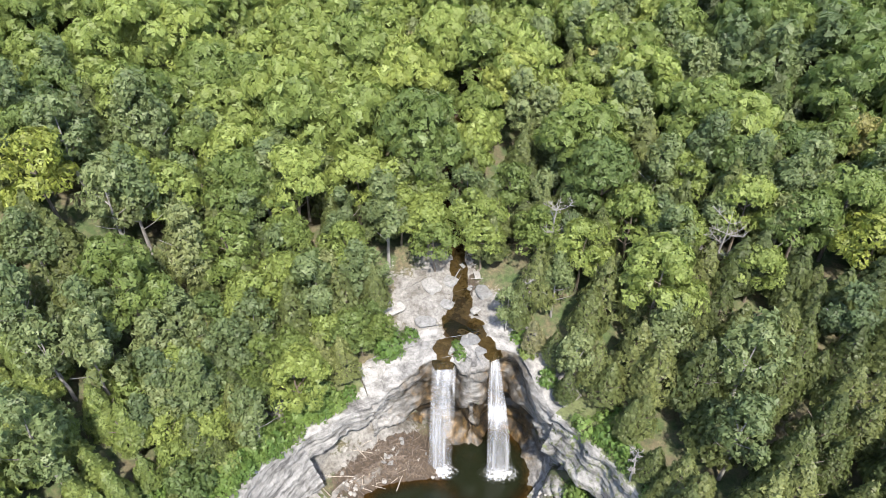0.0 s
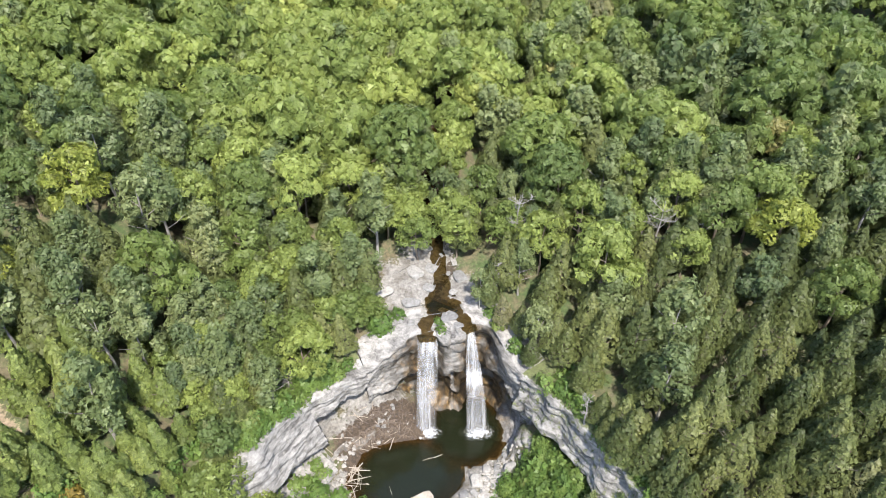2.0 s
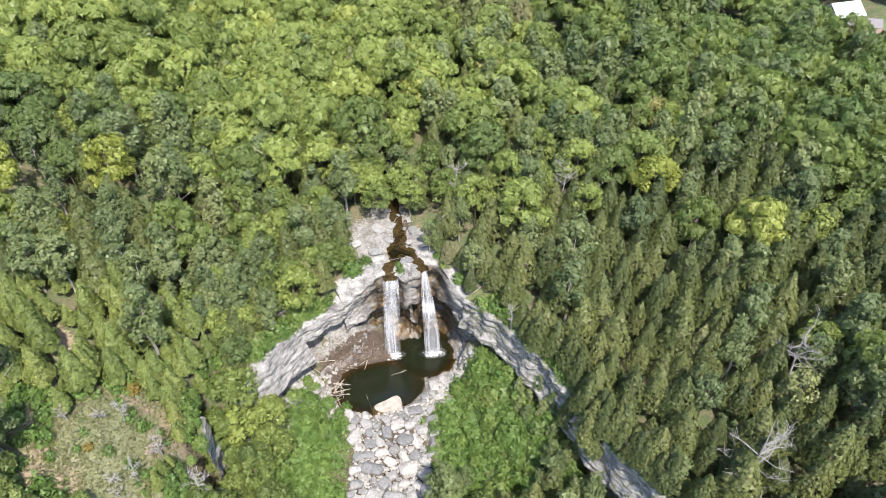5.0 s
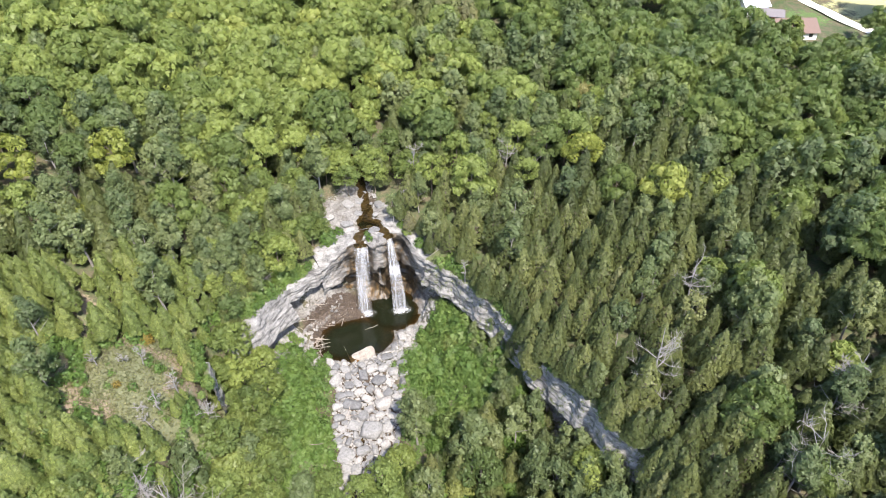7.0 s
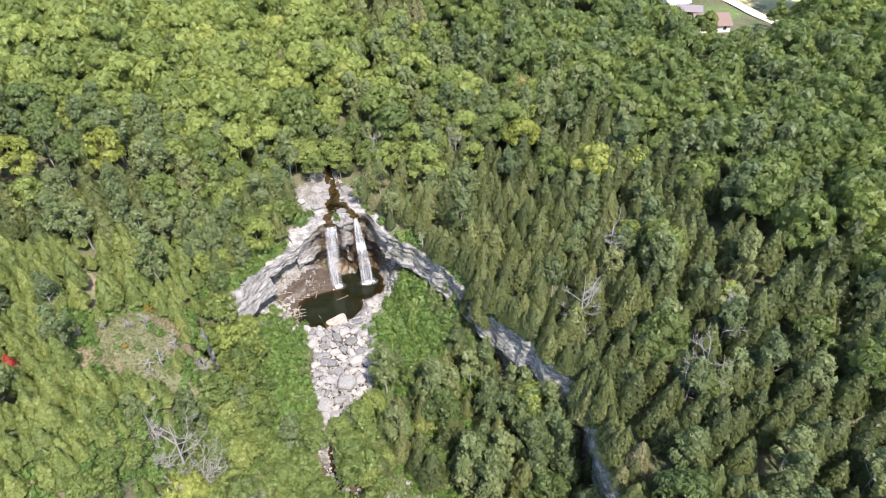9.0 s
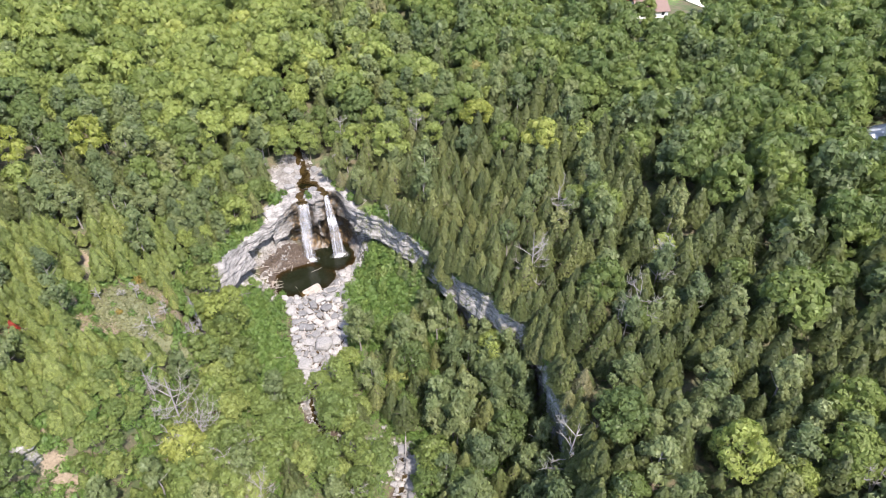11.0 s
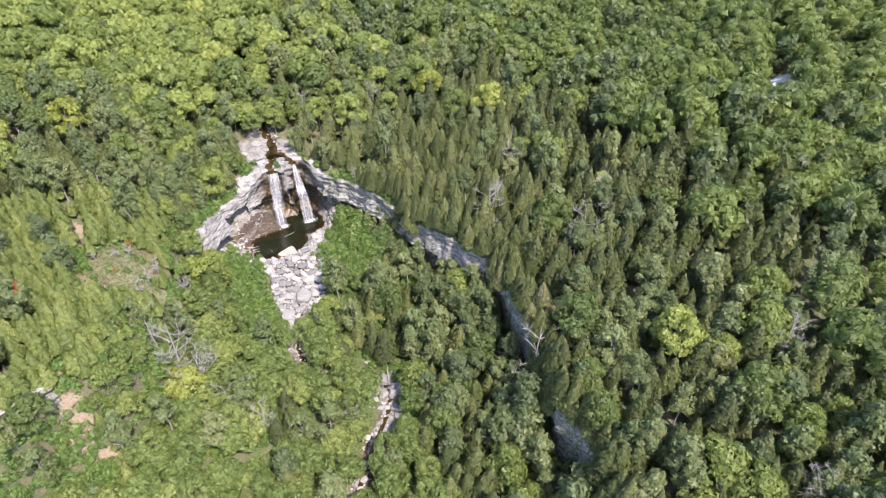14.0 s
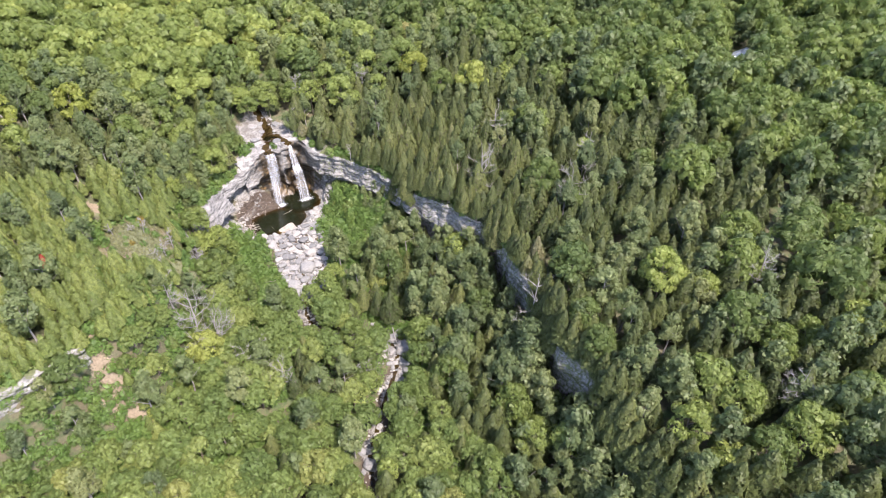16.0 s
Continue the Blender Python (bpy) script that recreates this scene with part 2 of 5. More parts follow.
# the stream above the falls
UPPER = [(6.6, 53.4, 16.6), (4.6, 57.5, 17.6), (2.0, 58.6, 17.8), (2.6, 62, 18.6), (2.2, 66, 19.6), (1.6, 72, 21.2), (1.2, 80, 23.0), (2.5, 92, 25.2), (6, 112, 27.4), (10, 150, 30), (12, 320, 34)]
SPILL = [(0.1, 53.0, 15.2), (0.0, 55.6, 15.9), (2.0, 58.6, 17.8)]


def smooth(x, a, b):
    t = np.clip((x - a) / (b - a), 0, 1)
    return t * t * (3 - 2 * t)


def along(points, x, y):
    """Distance to a broken line, and the third value carried along it."""
    best = np.full(np.shape(x), 1e9)
    val = np.zeros(np.shape(x))
    for a, b in zip(points[:-1], points[1:]):
        ex, ey = b[0] - a[0], b[1] - a[1]
        t = np.clip(((x - a[0]) * ex + (y - a[1]) * ey) / (ex * ex + ey * ey), 0, 1)
        d = np.hypot(x - a[0] - t * ex, y - a[1] - t * ey)
        near = d < best
        best = np.where(near, d, best)
        if len(a) > 2:
            val = np.where(near, a[2] + t * (b[2] - a[2]), val)
    return best, val


def rim_distance(x, y):
    """Metres from the gorge's edge: positive on the plateau, negative inside."""
    d, _ = along(RIM, x, y)
    inside = np.zeros(np.shape(x), bool)
    ring = RIM + [(-260, -320)]
    for (ax, ay), (bx, by) in zip(ring, ring[1:] + ring[:1]):
        cross = (ay > y) != (by > y)
        xi = ax + (y - ay) * (bx - ax) / ((by - ay) if by != ay else 1e-9)
        inside ^= cross & (x < xi)
    return np.where(inside, -d, d)


def waves(x, y, seed, size):
    """Soft unevenness from a few crossed sines."""
    r = np.random.RandomState(seed)
    out = 0
    for k in range(7):
        a, f, ph = r.uniform(0, math.tau), r.uniform(0.6, 1.9) / size, r.uniform(0, math.tau)
        out = out + np.sin((x * math.cos(a) + y * math.sin(a)) * f * math.tau + ph)
    return out / 7


def blob(x, y, cx, cy, rx, ry, turn=0.0):
    c, s = math.cos(radians(turn)), math.sin(radians(turn))
    u, v = (x - cx) * c + (y - cy) * s, -(x - cx) * s + (y - cy) * c
    return 1.25 - 0.75 * np.hypot(u / rx, v / ry)


def plateau(x, y, d):
    d = np.maximum(d, 0)
    z = 15.6 + 8.0 * (1 - np.exp(-d / 38))
    z = z + 2.8 * smooth(y, 46, 66)
    z = z + 1.5 * smooth(x, 24, 36) * (1 - smooth(y, 12, 30))
    z = z + 6.0 * smooth(-x, 26, 44) + 9.0 * smooth(-x, 30, 75) * smooth(y, 10, 80)
    z = z - 2.6 * np.exp(-((x + 15) ** 2 + (y - 47) ** 2) / 70)
    z = z + 0.5 * waves(x, y, 3, 16)
    bench = smooth(np.maximum(blob(x, y, -4.0, 60.0, 6.5, 7.5, 20), blob(x, y, -8.5, 52.0, 8, 5, 25)), 0.3, 0.6)
    tread = z + 0.5 * waves(x, y, 23, 5)
    step = np.floor(tread / 0.55) * 0.55 + 0.55 * smooth(tread / 0.55 - np.floor(tread / 0.55), 0.8, 1.0)
    z = z + bench * (step - z)
    du, zu = along(UPPER, x, y)
    ds, zs = along(SPILL, x, y)
    du, zu = np.where(ds < du, ds, du), np.where(ds < du, zs, zu)
    k = smooth(du, 1.3, 9.0)
    zu = zu + 0.11 * np.minimum(du / 1.1, 3) ** 2 + 0.11 * waves(x, y, 17, 2.2) * np.exp(-du / 4)
    return zu * (1 - k) + z * k


def pool_reach(x, y):
    """Below 1 inside the plunge pool."""
    ragged = 0.07 * waves(x, y, 61, 3.4) + 0.035 * waves(x, y, 62, 1.3)
    return np.minimum(np.hypot((x + 3.8) / 9.0, (y - 41.2) / 6.4), np.hypot((x - 5.8) / 6.6, (y - 48.6) / 6.6)) + ragged


def valley(x, y, d):
    dc, zc = along(CREEK, x, y)
    bank = np.maximum(dc - 4.5, 0)
    z = zc + 0.07 * bank + 3.2 * np.exp(np.minimum(d, 0) / 4.5) + 5.0 * np.exp(np.minimum(d, 0) / 6.0) * smooth(x, 10, 14) * smooth(y, 10, 22) * (1 - smooth(y, 42, 49)) + 0.25 * waves(x, y, 8, 9) * smooth(dc, 3, 8)
    pool = pool_reach(x, y)
    z = np.where(y > 30, np.where(pool < 1.25, np.minimum(z, -1.6 + 2.0 * smooth(pool, 0.5, 1.2)), z), z)
    z = z + (pool > 0.98) * smooth(y, 26, 31) * np.maximum(0.55 * smooth(pool, 0.98, 1.25) - z, 0)
    heap = np.exp(-((x + 8.5) ** 2 / 30 + (y - 51.2) ** 2 / 11)) + 0.22 * np.exp(-((x + 12.5) ** 2 / 6 + (y - 44.5) ** 2 / 12))
    return z + heap * (4.2 + 0.5 * waves(x, y, 29, 2.6) + 0.3 * waves(x, y, 33, 1.1))


def gentleness(x, y):
    """One where the plateau runs down into the gorge as a bank instead of a wall."""
    bank = smooth(-x, 29, 40) * (1 - smooth(y, 30, 40))
    return np.maximum(bank, smooth(np.maximum(blob(x, y, -28.0, 33.0, 3.6, 5.5), blob(x, y, -29.5, 13.0, 4, 4)), 0.3, 0.9))


def ground(x, y):
    x, y = np.asarray(x, float), np.asarray(y, float)
    d = rim_distance(x, y)
    k = smooth(d, 1.8 - 9 * gentleness(x, y), 3.0)
    return valley(x, y, d) * (1 - k) + plateau(x, y, d) * k


def standing(x, y):
    """Level at which a tree stands: on the brow itself where the rim is a wall."""
    x, y = np.asarray(x, float), np.asarray(y, float)
    d = rim_distance(x, y)
    return np.where((d > 0.2) & (gentleness(x, y) < 0.3), plateau(x, y, d), ground(x, y))


def axis(spans, far):
    out = []
    for a, b, step in spans:
        out += list(np.arange(a, b - 1e-6, step))
    out.append(spans[-1][1])
    step = spans[-1][2]
    while out[-1] < far:
        step *= 1.35
        out.append(out[-1] + step)
    step, low = spans[0][2], []
    first = out[0]
    while first > -far:
        step *= 1.35
        first -= step
        low.append(first)
    return np.array(low[::-1] + out)


def masks(x, y):
    """Where the ground is bare rock, soil, stream bed, grass or meadow."""
    du, _ = along(UPPER, x, y)
    ds, _ = along(SPILL, x, y)
    dc, _ = along(CREEK, x, y)
    d = rim_distance(x, y)
    out = {}
    out["bed"] = np.maximum(1.25 - 0.5 * np.minimum(du, ds) / 1.5, np.where(d < 0, 1.15 - 0.5 * dc / 1.7, 0))
    out["bed"] = np.maximum(out["bed"], np.where(d < 0, blob(x, y, -7, 48, 8.5, 6.5), 0))
    rock = np.maximum.reduce([blob(x, y, -3.2, 60.5, 4.4, 6.2, 20), blob(x, y, 0.6, 66.5, 3.2, 5, 0), blob(x, y, 4, 53, 3.6, 3.8), blob(x, y, -8.0, 51.0, 6.0, 2.4, 25),
                              blob(x, y, 5.5, 60.5, 3.0, 3.0), blob(x, y, -18, 46.8, 5.5, 2.6, 15)])
    shore = np.where((y > 33) & ((y < 42) | (x > 2)), 1.5 - pool_reach(x, y) * 0.72, 0)
    bar = np.maximum.reduce([blob(x, y, 8.4, -17, 3.0, 7.5, -8), blob(x, y, 2.5, -28, 2.4, 6, -38), blob(x, y, -1.5, -10.6, 4.5, 2.0), blob(x, y, -8.4, 4, 1.6, 5), blob(x, y, -7.4, -40, 2.0, 5, -30)])
    out["rock"] = np.where(d > -0.5, rock, np.where(y < 8, bar, np.where(pool_reach(x, y) > 0.93, shore, 0)))
    out["bed"] = np.maximum(out["bed"], np.where(d < 0, np.maximum(np.maximum(blob(x, y, -3, 23, 8, 14, 6), blob(x, y, -3, 14, 7, 7)), np.where(pool_reach(x, y) < 1.02, 1.3, 0)), 0))
    soil = np.maximum.reduce([blob(x, y, -44.5, 11, 4, 3.2), blob(x, y, -47.2, 19, 1.6, 9, 4), blob(x, y, -48.3, 33.5, 1.3, 6, 47), blob(x, y, -18, 46.5, 5, 1.7, 10), blob(x, y, -38, 24.5, 5, 0.9, -15),
                              blob(x, y, -71, 53, 4, 3), blob(x, y, -33, 20, 2.5, 3.5, -25), blob(x, y, -51.5, -15, 2.6, 8, 12), blob(x, y, -56, -8.5, 5, 2.0, 10), blob(x, y, -72, 56, 6, 3),
                              blob(x, y, 40, -45, 1.6, 8, 35), blob(x, y, 107, 55, 4, 3.5)])
    out["soil"] = np.where((d > -9), soil, 0)
    out["grass"] = np.maximum.reduce([np.where(d < 0, blob(x, y, -16, 26, 8, 14, 12), 0), blob(x, y, 147, 131, 9, 7), np.where(d < 0, blob(x, y, 10, 27, 5, 12, -10), 0), 0 * x])
    out["sward"] = np.where(d > -7, np.maximum(blob(x, y, -38, 17, 10, 11), blob(x, y, -49, 33, 6, 2.2, -40)), 0)
    out["meadow"] = blob(x, y, 192, 138, 24, 16)
    return out


xs = axis([(-80, -30, 0.9), (-30, 42, 0.45), (42, 62, 0.9)], 2500)
ys = axis([(-80, -2, 0.9), (-2, 74, 0.45), (74, 110, 0.9)], 2500)
gx, gy = np.meshgrid(xs, ys)
gz = ground(gx, gy)


def grid_mesh(name, px, py, pz, fields=None):
    """A sheet from three arrays of equal shape, with named values at its points."""
    rows, cols = px.shape
    me = bpy.data.meshes.new(name)
    idx = np.arange(rows * cols).reshape(rows, cols)
    quads = np.stack([idx[:-1, :-1], idx[:-1, 1:], idx[1:, 1:], idx[1:, :-1]], -1).reshape(-1, 4)
    fill_mesh(me, np.stack([px, py, pz], -1).reshape(-1, 3), quads)
    for key, value in (fields or {}).items():
        a = me.attributes.new(key, "FLOAT", "POINT")
        a.data.foreach_set("value", np.ascontiguousarray(value, np.float32).ravel())
    return me


def fill_mesh(me, verts, faces):
    n, k = faces.shape
    me.vertices.add(len(verts))
    me.vertices.foreach_set("co", np.ascontiguousarray(verts, np.float32).ravel())
    me.loops.add(n * k)
    me.loops.foreach_set("vertex_index", np.ascontiguousarray(faces, np.int32).ravel())
    me.polygons.add(n)
    me.polygons.foreach_set("loop_start", np.arange(0, n * k, k, dtype=np.int32))
    me.update(calc_edges=True)


def shade_smooth(me):
    me.polygons.foreach_set("use_smooth", np.ones(len(me.polygons), bool))


me = grid_mesh("ground", gx, gy, gz, masks(gx, gy))
shade_smooth(me)
me.materials.append(GROUND)
tagged(new("ground", me), "wooded plateau cut by a gorge, leaf litter, soil and bare rock", "ground", kind="structure")


def part(name, bm, mat, parent, label=""):
    me = bpy.data.meshes.new(name)
    bm.to_mesh(me)
    bm.free()
    me.materials.append(mat)
    ob = new(name, me)
    ob.parent = parent
    return tagged(ob, label)


# ---- cliffs: bedded limestone faces hung along the gorge's edge ----
def resample(points, step):
    out = [np.array(points[0], float)]
    for a, b in zip(points[:-1], points[1:]):
        a, b = np.array(a, float), np.array(b, float)
        n = max(1, int(np.linalg.norm(b - a) / step))
        out += [a + (b - a) * k / n for k in range(1, n + 1)]
    return np.array(out)


def cliff(name, first, last, label, seed, undercut=0.0, wetness=0.0, moss=0.2, lean=0.0, bare=1.0, rough=1.0, brow=4.5, cap=8):
    line = resample(RIM[first:last + 1], 0.4)
    for _ in range(7):
        line[1:-1] = 0.25 * line[:-2] + 0.5 * line[1:-1] + 0.25 * line[2:]
    tan = np.gradient(line, axis=0)
    tan /= np.linalg.norm(tan, axis=1)[:, None]
    out = np.stack([-tan[:, 1], tan[:, 0]], 1)      # towards the gorge
    top = plateau(line[:, 0], line[:, 1], np.zeros(len(line))) + 0.12
    foot = valley(line[:, 0] + out[:, 0] * 1.5, line[:, 1] + out[:, 1] * 1.5, np.full(len(line), -1.5)) - 0.8
    r = np.random.RandomState(seed)
    s = np.cumsum(np.r_[0, np.linalg.norm(np.diff(line, axis=0), axis=1)])
    rows = 60
    px, py, pz, wet, mos = [], [], [], [], []
    beds = np.cumsum(r.uniform(0.3, 1.3, 60))       # bed joints, metres below the top
    proud = r.uniform(-0.45, 0.45, 61)
    block = [(r.uniform(0.9, 3.2), r.uniform(0, 9)) for _ in range(61)]
    for k in range(-cap, rows):
        if k < 0:                                     # the cap, running back over the ground
            back = (-k) * 0.55
            qx, qy = line[:, 0] - out[:, 0] * back, line[:, 1] - out[:, 1] * back
            z = plateau(qx, qy, np.full(len(line), back)) + 0.10 + 0.10 * waves(qx, qy, seed + 9, 1.7) - (0.6 if k == -cap else 0)
            off = -np.full(len(line), back) + 0.1
        else:
            f = (k / (rows - 1)) ** 0.95
            z = top + (foot - top) * f
            depth = top - z
            fault = np.floor(s / 5.3 + 0.6 * np.sin(s * 0.37))
            throw = np.sin(fault * 12.9898) * 43758.5453
            b = np.searchsorted(beds, depth + 0.12 * waves(s, 0 * s, seed, 9) + 0.9 * (throw - np.floor(throw)))
            w = np.array([block[i][0] for i in b])
            ph = np.array([block[i][1] for i in b])
            cell = np.floor(s / w + ph)
            joint = np.sin(cell * 12.9898 + b * 78.233) * 43758.5453
            off = proud[b] + 1.0 * (joint - np.floor(joint)) - 0.5
            off = rough * 0.6 * off + rough * 0.9 * waves(s, depth * 0.5, seed + 2, 6) + 0.28 * waves(s, depth * 1.6, seed + 4, 1.9) + 0.14 * waves(s, depth * 2, seed + 6, 0.9) + lean * np.minimum(depth, brow)
            off = off - undercut * smooth(depth + 0.8 * waves(s, 0 * s, seed + 3, 5), brow, brow + 2.2) + (1.6 + undercut) * smooth(f, 0.78, 1.0)
            off = off * smooth(depth, 0, 0.5) + 0.15
        px.append(line[:, 0] + out[:, 0] * off)
        py.append(line[:, 1] + out[:, 1] * off)
        pz.append(z + 0.06 * waves(s, z, seed + 5, 0.9))
        near = np.minimum(np.hypot(line[:, 0] - 0.2, line[:, 1] - 53.5), np.hypot(line[:, 0] - 6.8, line[:, 1] - 54.0))
        damp = np.clip(1.55 - near / 5.6, 0, 1.15) * (0.62 + 0.6 * max(k, 0) / rows) * (k > 0)
        damp = damp * (1 - 0.7 * np.exp(-((line[:, 0] - 3.9) / 1.5) ** 2) * (1 - smooth(max(k, 0) / rows, 0.55, 0.9)))
        wet.append(np.maximum(damp, wetness * smooth(max(k, 0) / rows, 0.35, 0.8) * smooth(line[:, 0], -17, -9)))
        mos.append(np.full(len(line), moss + max(0.0, -k * 0.55 - bare) * 1.1))
    me = grid_mesh(name, np.array(px), np.array(py), np.array(pz), {"wet": np.array(wet), "moss": np.array(mos)})
    me.materials.append(ROCK)
    return tagged(new(name, me), label, "cliff", kind="structure")


cliff("cliff_downstream", 1, 8, "pale grey limestone cliff under overhanging cedars", 11, undercut=1.5, moss=0.42, bare=0.1, brow=3.2, lean=0.2)
cliff("cliff_east", 8, 16, "weathered grey limestone cliff with bedded ledges", 12, undercut=1.8, moss=0.32, bare=0.1, brow=6.0, lean=0.16)
cliff("cliff_falls", 16, 25, "wet brown and cream rock wall behind twin waterfalls", 13, bare=4.4, undercut=1.8, moss=0.1, brow=7.0)
cliff("cliff_west", 25, 27, "grey bedded limestone wall, deeply undercut", 14, bare=1.4, undercut=3.6, wetness=0.8, moss=0.1, brow=3.0, lean=0.3)
cliff("cliff_prow", 27, 30, "pale limestone brow catching the sun over a grey recess", 18, bare=0.2, undercut=4.2, moss=0.02, lean=0.42, rough=0.5, brow=6.5)
cliff("cliff_bluff", 32, 33, "pale rock bluff among shrubs", 15, undercut=-0.6, moss=0.36, bare=0.3, rough=0.7, cap=2)
cliff("cliff_far_west", 37, 40, "white limestone ledge at the edge of the woods", 16, undercut=0.5, moss=0.4, bare=1.0)

# ---- water ----
u, v = np.meshgrid(np.linspace(-13.5, 13.5, 60), np.linspace(31.5, 55, 50))
deep = np.clip((0.05 - ground(u, v)) / 1.5, 0, 1)
me = grid_mesh("pool", u, v, 0 * u + 0.015 * waves(u, v, 5, 1.4), {"deep": 0.12 + 0.78 * deep + 0.1 * waves(u, v, 41, 4.0)})
shade_smooth(me)
me.materials.append(WATER)
tagged(new("pool", me), "dark olive plunge pool below two waterfalls", "water", kind="structure")


def stream(name, points, width, label):
    line = resample(points, 0.6)
    for _ in range(4):
        line[1:-1] = 0.25 * line[:-2] + 0.5 * line[1:-1] + 0.25 * line[2:]
    tan = np.gradient(line[:, :2], axis=0)
    tan /= np.linalg.norm(tan, axis=1)[:, None]
    wide = 1 + 0.45 * waves(line[:, 0], line[:, 1], 71, 3.0) + 1.5 * np.exp(-((line[:, 1] - 58.6) / 2.0) ** 2)
    offs = wide[:, None] * np.linspace(-width, width, 7)
    px = line[:, 0][:, None] - tan[:, 1][:, None] * offs
    py = line[:, 1][:, None] + tan[:, 0][:, None] * offs
    pz = line[:, 2][:, None] + 0.22 + 0 * offs + 0.03 * waves(px, py, 6, 1.1)
    me = grid_mesh(name, px, py, pz, {"deep": 0 * px + 0.42})
    shade_smooth(me)
    me.materials.append(WATER)
    return tagged(new(name, me), label, "stream", kind="structure")


stream("upper_stream", UPPER[:-2], 1.1, "shallow brown stream over bedrock above the falls")
stream("spill_stream", SPILL, 1.3, "shallow brown water running to the lip")
stream("lower_stream", CREEK[2:-1], 0.45, "thin creek between boulders below the pool")


def waterfall(name, lip, base, w_lip, w_base, seed, label, steps):
    """Falling sheets, one before the other, curling over the lip, and a churn of foam at the foot."""
    root = tagged(new(name), label, "waterfall")
    root.location = base
    bx, by, bz = base
    r = np.random.RandomState(seed)
    for sheet in range(2):
        n_u, n_v = 34, 66
        uu, vv = np.meshgrid(np.linspace(-1, 1, n_u), np.linspace(-0.08, 1, n_v))
        fall = np.clip(vv, 0, 1)
        width = (w_lip + (w_base - w_lip) * fall ** 0.8) * (1 - 0.14 * sheet) * 0.5
        z = lip[2] + 0.12 + (base[2] - lip[2]) * fall ** 1.15 - 0.25 * np.abs(uu) ** 3 * (1 - fall)
        out = np.sqrt(np.clip(fall * 1.02, 0, 1))
        for at, amount in steps:
            out = out + amount * smooth(fall, at, at + 0.06)
        out = out / out.max()
        cx = lip[0] + (base[0] - lip[0]) * fall + 0.12 * r.uniform(-1, 1)
        cy = lip[1] + (base[1] - lip[1]) * out - 0.14 * sheet + np.clip(-vv, 0, 1) * 14
        px = cx + uu * width + 0.10 * waves(uu * 3, vv * 0.8, seed + sheet, 1.0)
        py = cy - 0.2 * (1 - uu ** 2) + 0.10 * waves(uu * 4, vv * 0.5, seed + 5 + sheet, 1.0)
        thin = 0.20 * sheet + 0.50 * np.abs(uu) ** 6 + 0.22 * waves(uu * 4, vv * 0.4, seed + 8, 0.8) + 0.25 * np.clip(-vv * 12, 0, 1)
        for at, amount in steps:
            thin = thin - 0.5 * np.exp(-((fall - at - 0.04) / 0.07) ** 2)
        me = grid_mesh("water_sheet", px - bx, py - by, z - bz, {"thin": thin})
        shade_smooth(me)
        me.materials.append(FALLING)
        new("water_sheet", me).parent = root
    rr, aa = np.meshgrid(np.linspace(0, 1, 14), np.linspace(0, math.tau, 40))
    px, py = np.cos(aa) * rr * w_base * 0.85, np.sin(aa) * rr * 1.7 - 0.3
    pz = 0.05 + 0.28 * np.exp(-(rr / 0.45) ** 2) * (1 + 0.8 * waves(px, py, seed, 0.7))
    me = grid_mesh("foam", px, py, pz, {"thin": rr * 1.0 - 0.15})
    me.materials.append(FOAM)
    tagged(new("foam", me), "white churning foam").parent = root
    return root


FOAM = falling_material("foam", (0.6, 0.62, 0.64), (2.4, 2.4, 2.4), 0.26, 0.34, 0.82)
waterfall("waterfall", (0.2, 53.4, 15.3), (-0.3, 48.6, 0.0), 3.1, 3.2, 21, "tall white curtain waterfall plunging into a pool", [])
waterfall("waterfall", (6.5, 54.6, 16.7), (7.6, 48.2, 0.0), 1.1, 3.7, 22, "narrow white waterfall widening over a ledge", [(0.42, 0.25)])

# ---- trees ----


def sprays(centres, outward, size, rng, stretch=1.0, loose=0.3):
    """One leafy spray, a ragged triangle, at each centre, facing more or less outward."""
    n = len(centres)
    nrm = outward / (np.linalg.norm(outward, axis=1)[:, None] + 1e-9) + loose * rng.normal(size=(n, 3))
    nrm /= np.linalg.norm(nrm, axis=1)[:, None] + 1e-9
    ref = rng.normal(size=(n, 3))
    if stretch > 1:
        ref = np.array([0, 0, 1.0]) + 0.35 * ref
    a = np.cross(nrm, ref)
    a /= np.linalg.norm(a, axis=1)[:, None] + 1e-9
    b = np.cross(a, nrm)
    s = (size * rng.uniform(0.6, 1.4, n))[:, None]
    k = rng.uniform(-0.35, 0.35, (n, 1))
    v = np.stack([centres + b * s * 0.7 * stretch + a * s * k, centres - a * s * 0.55 - b * s * 0.4 * stretch, centres + a * s * 0.55 - b * s * (0.4 - 0.3 * k) * stretch], 1)
    return v.reshape(-1, 3)


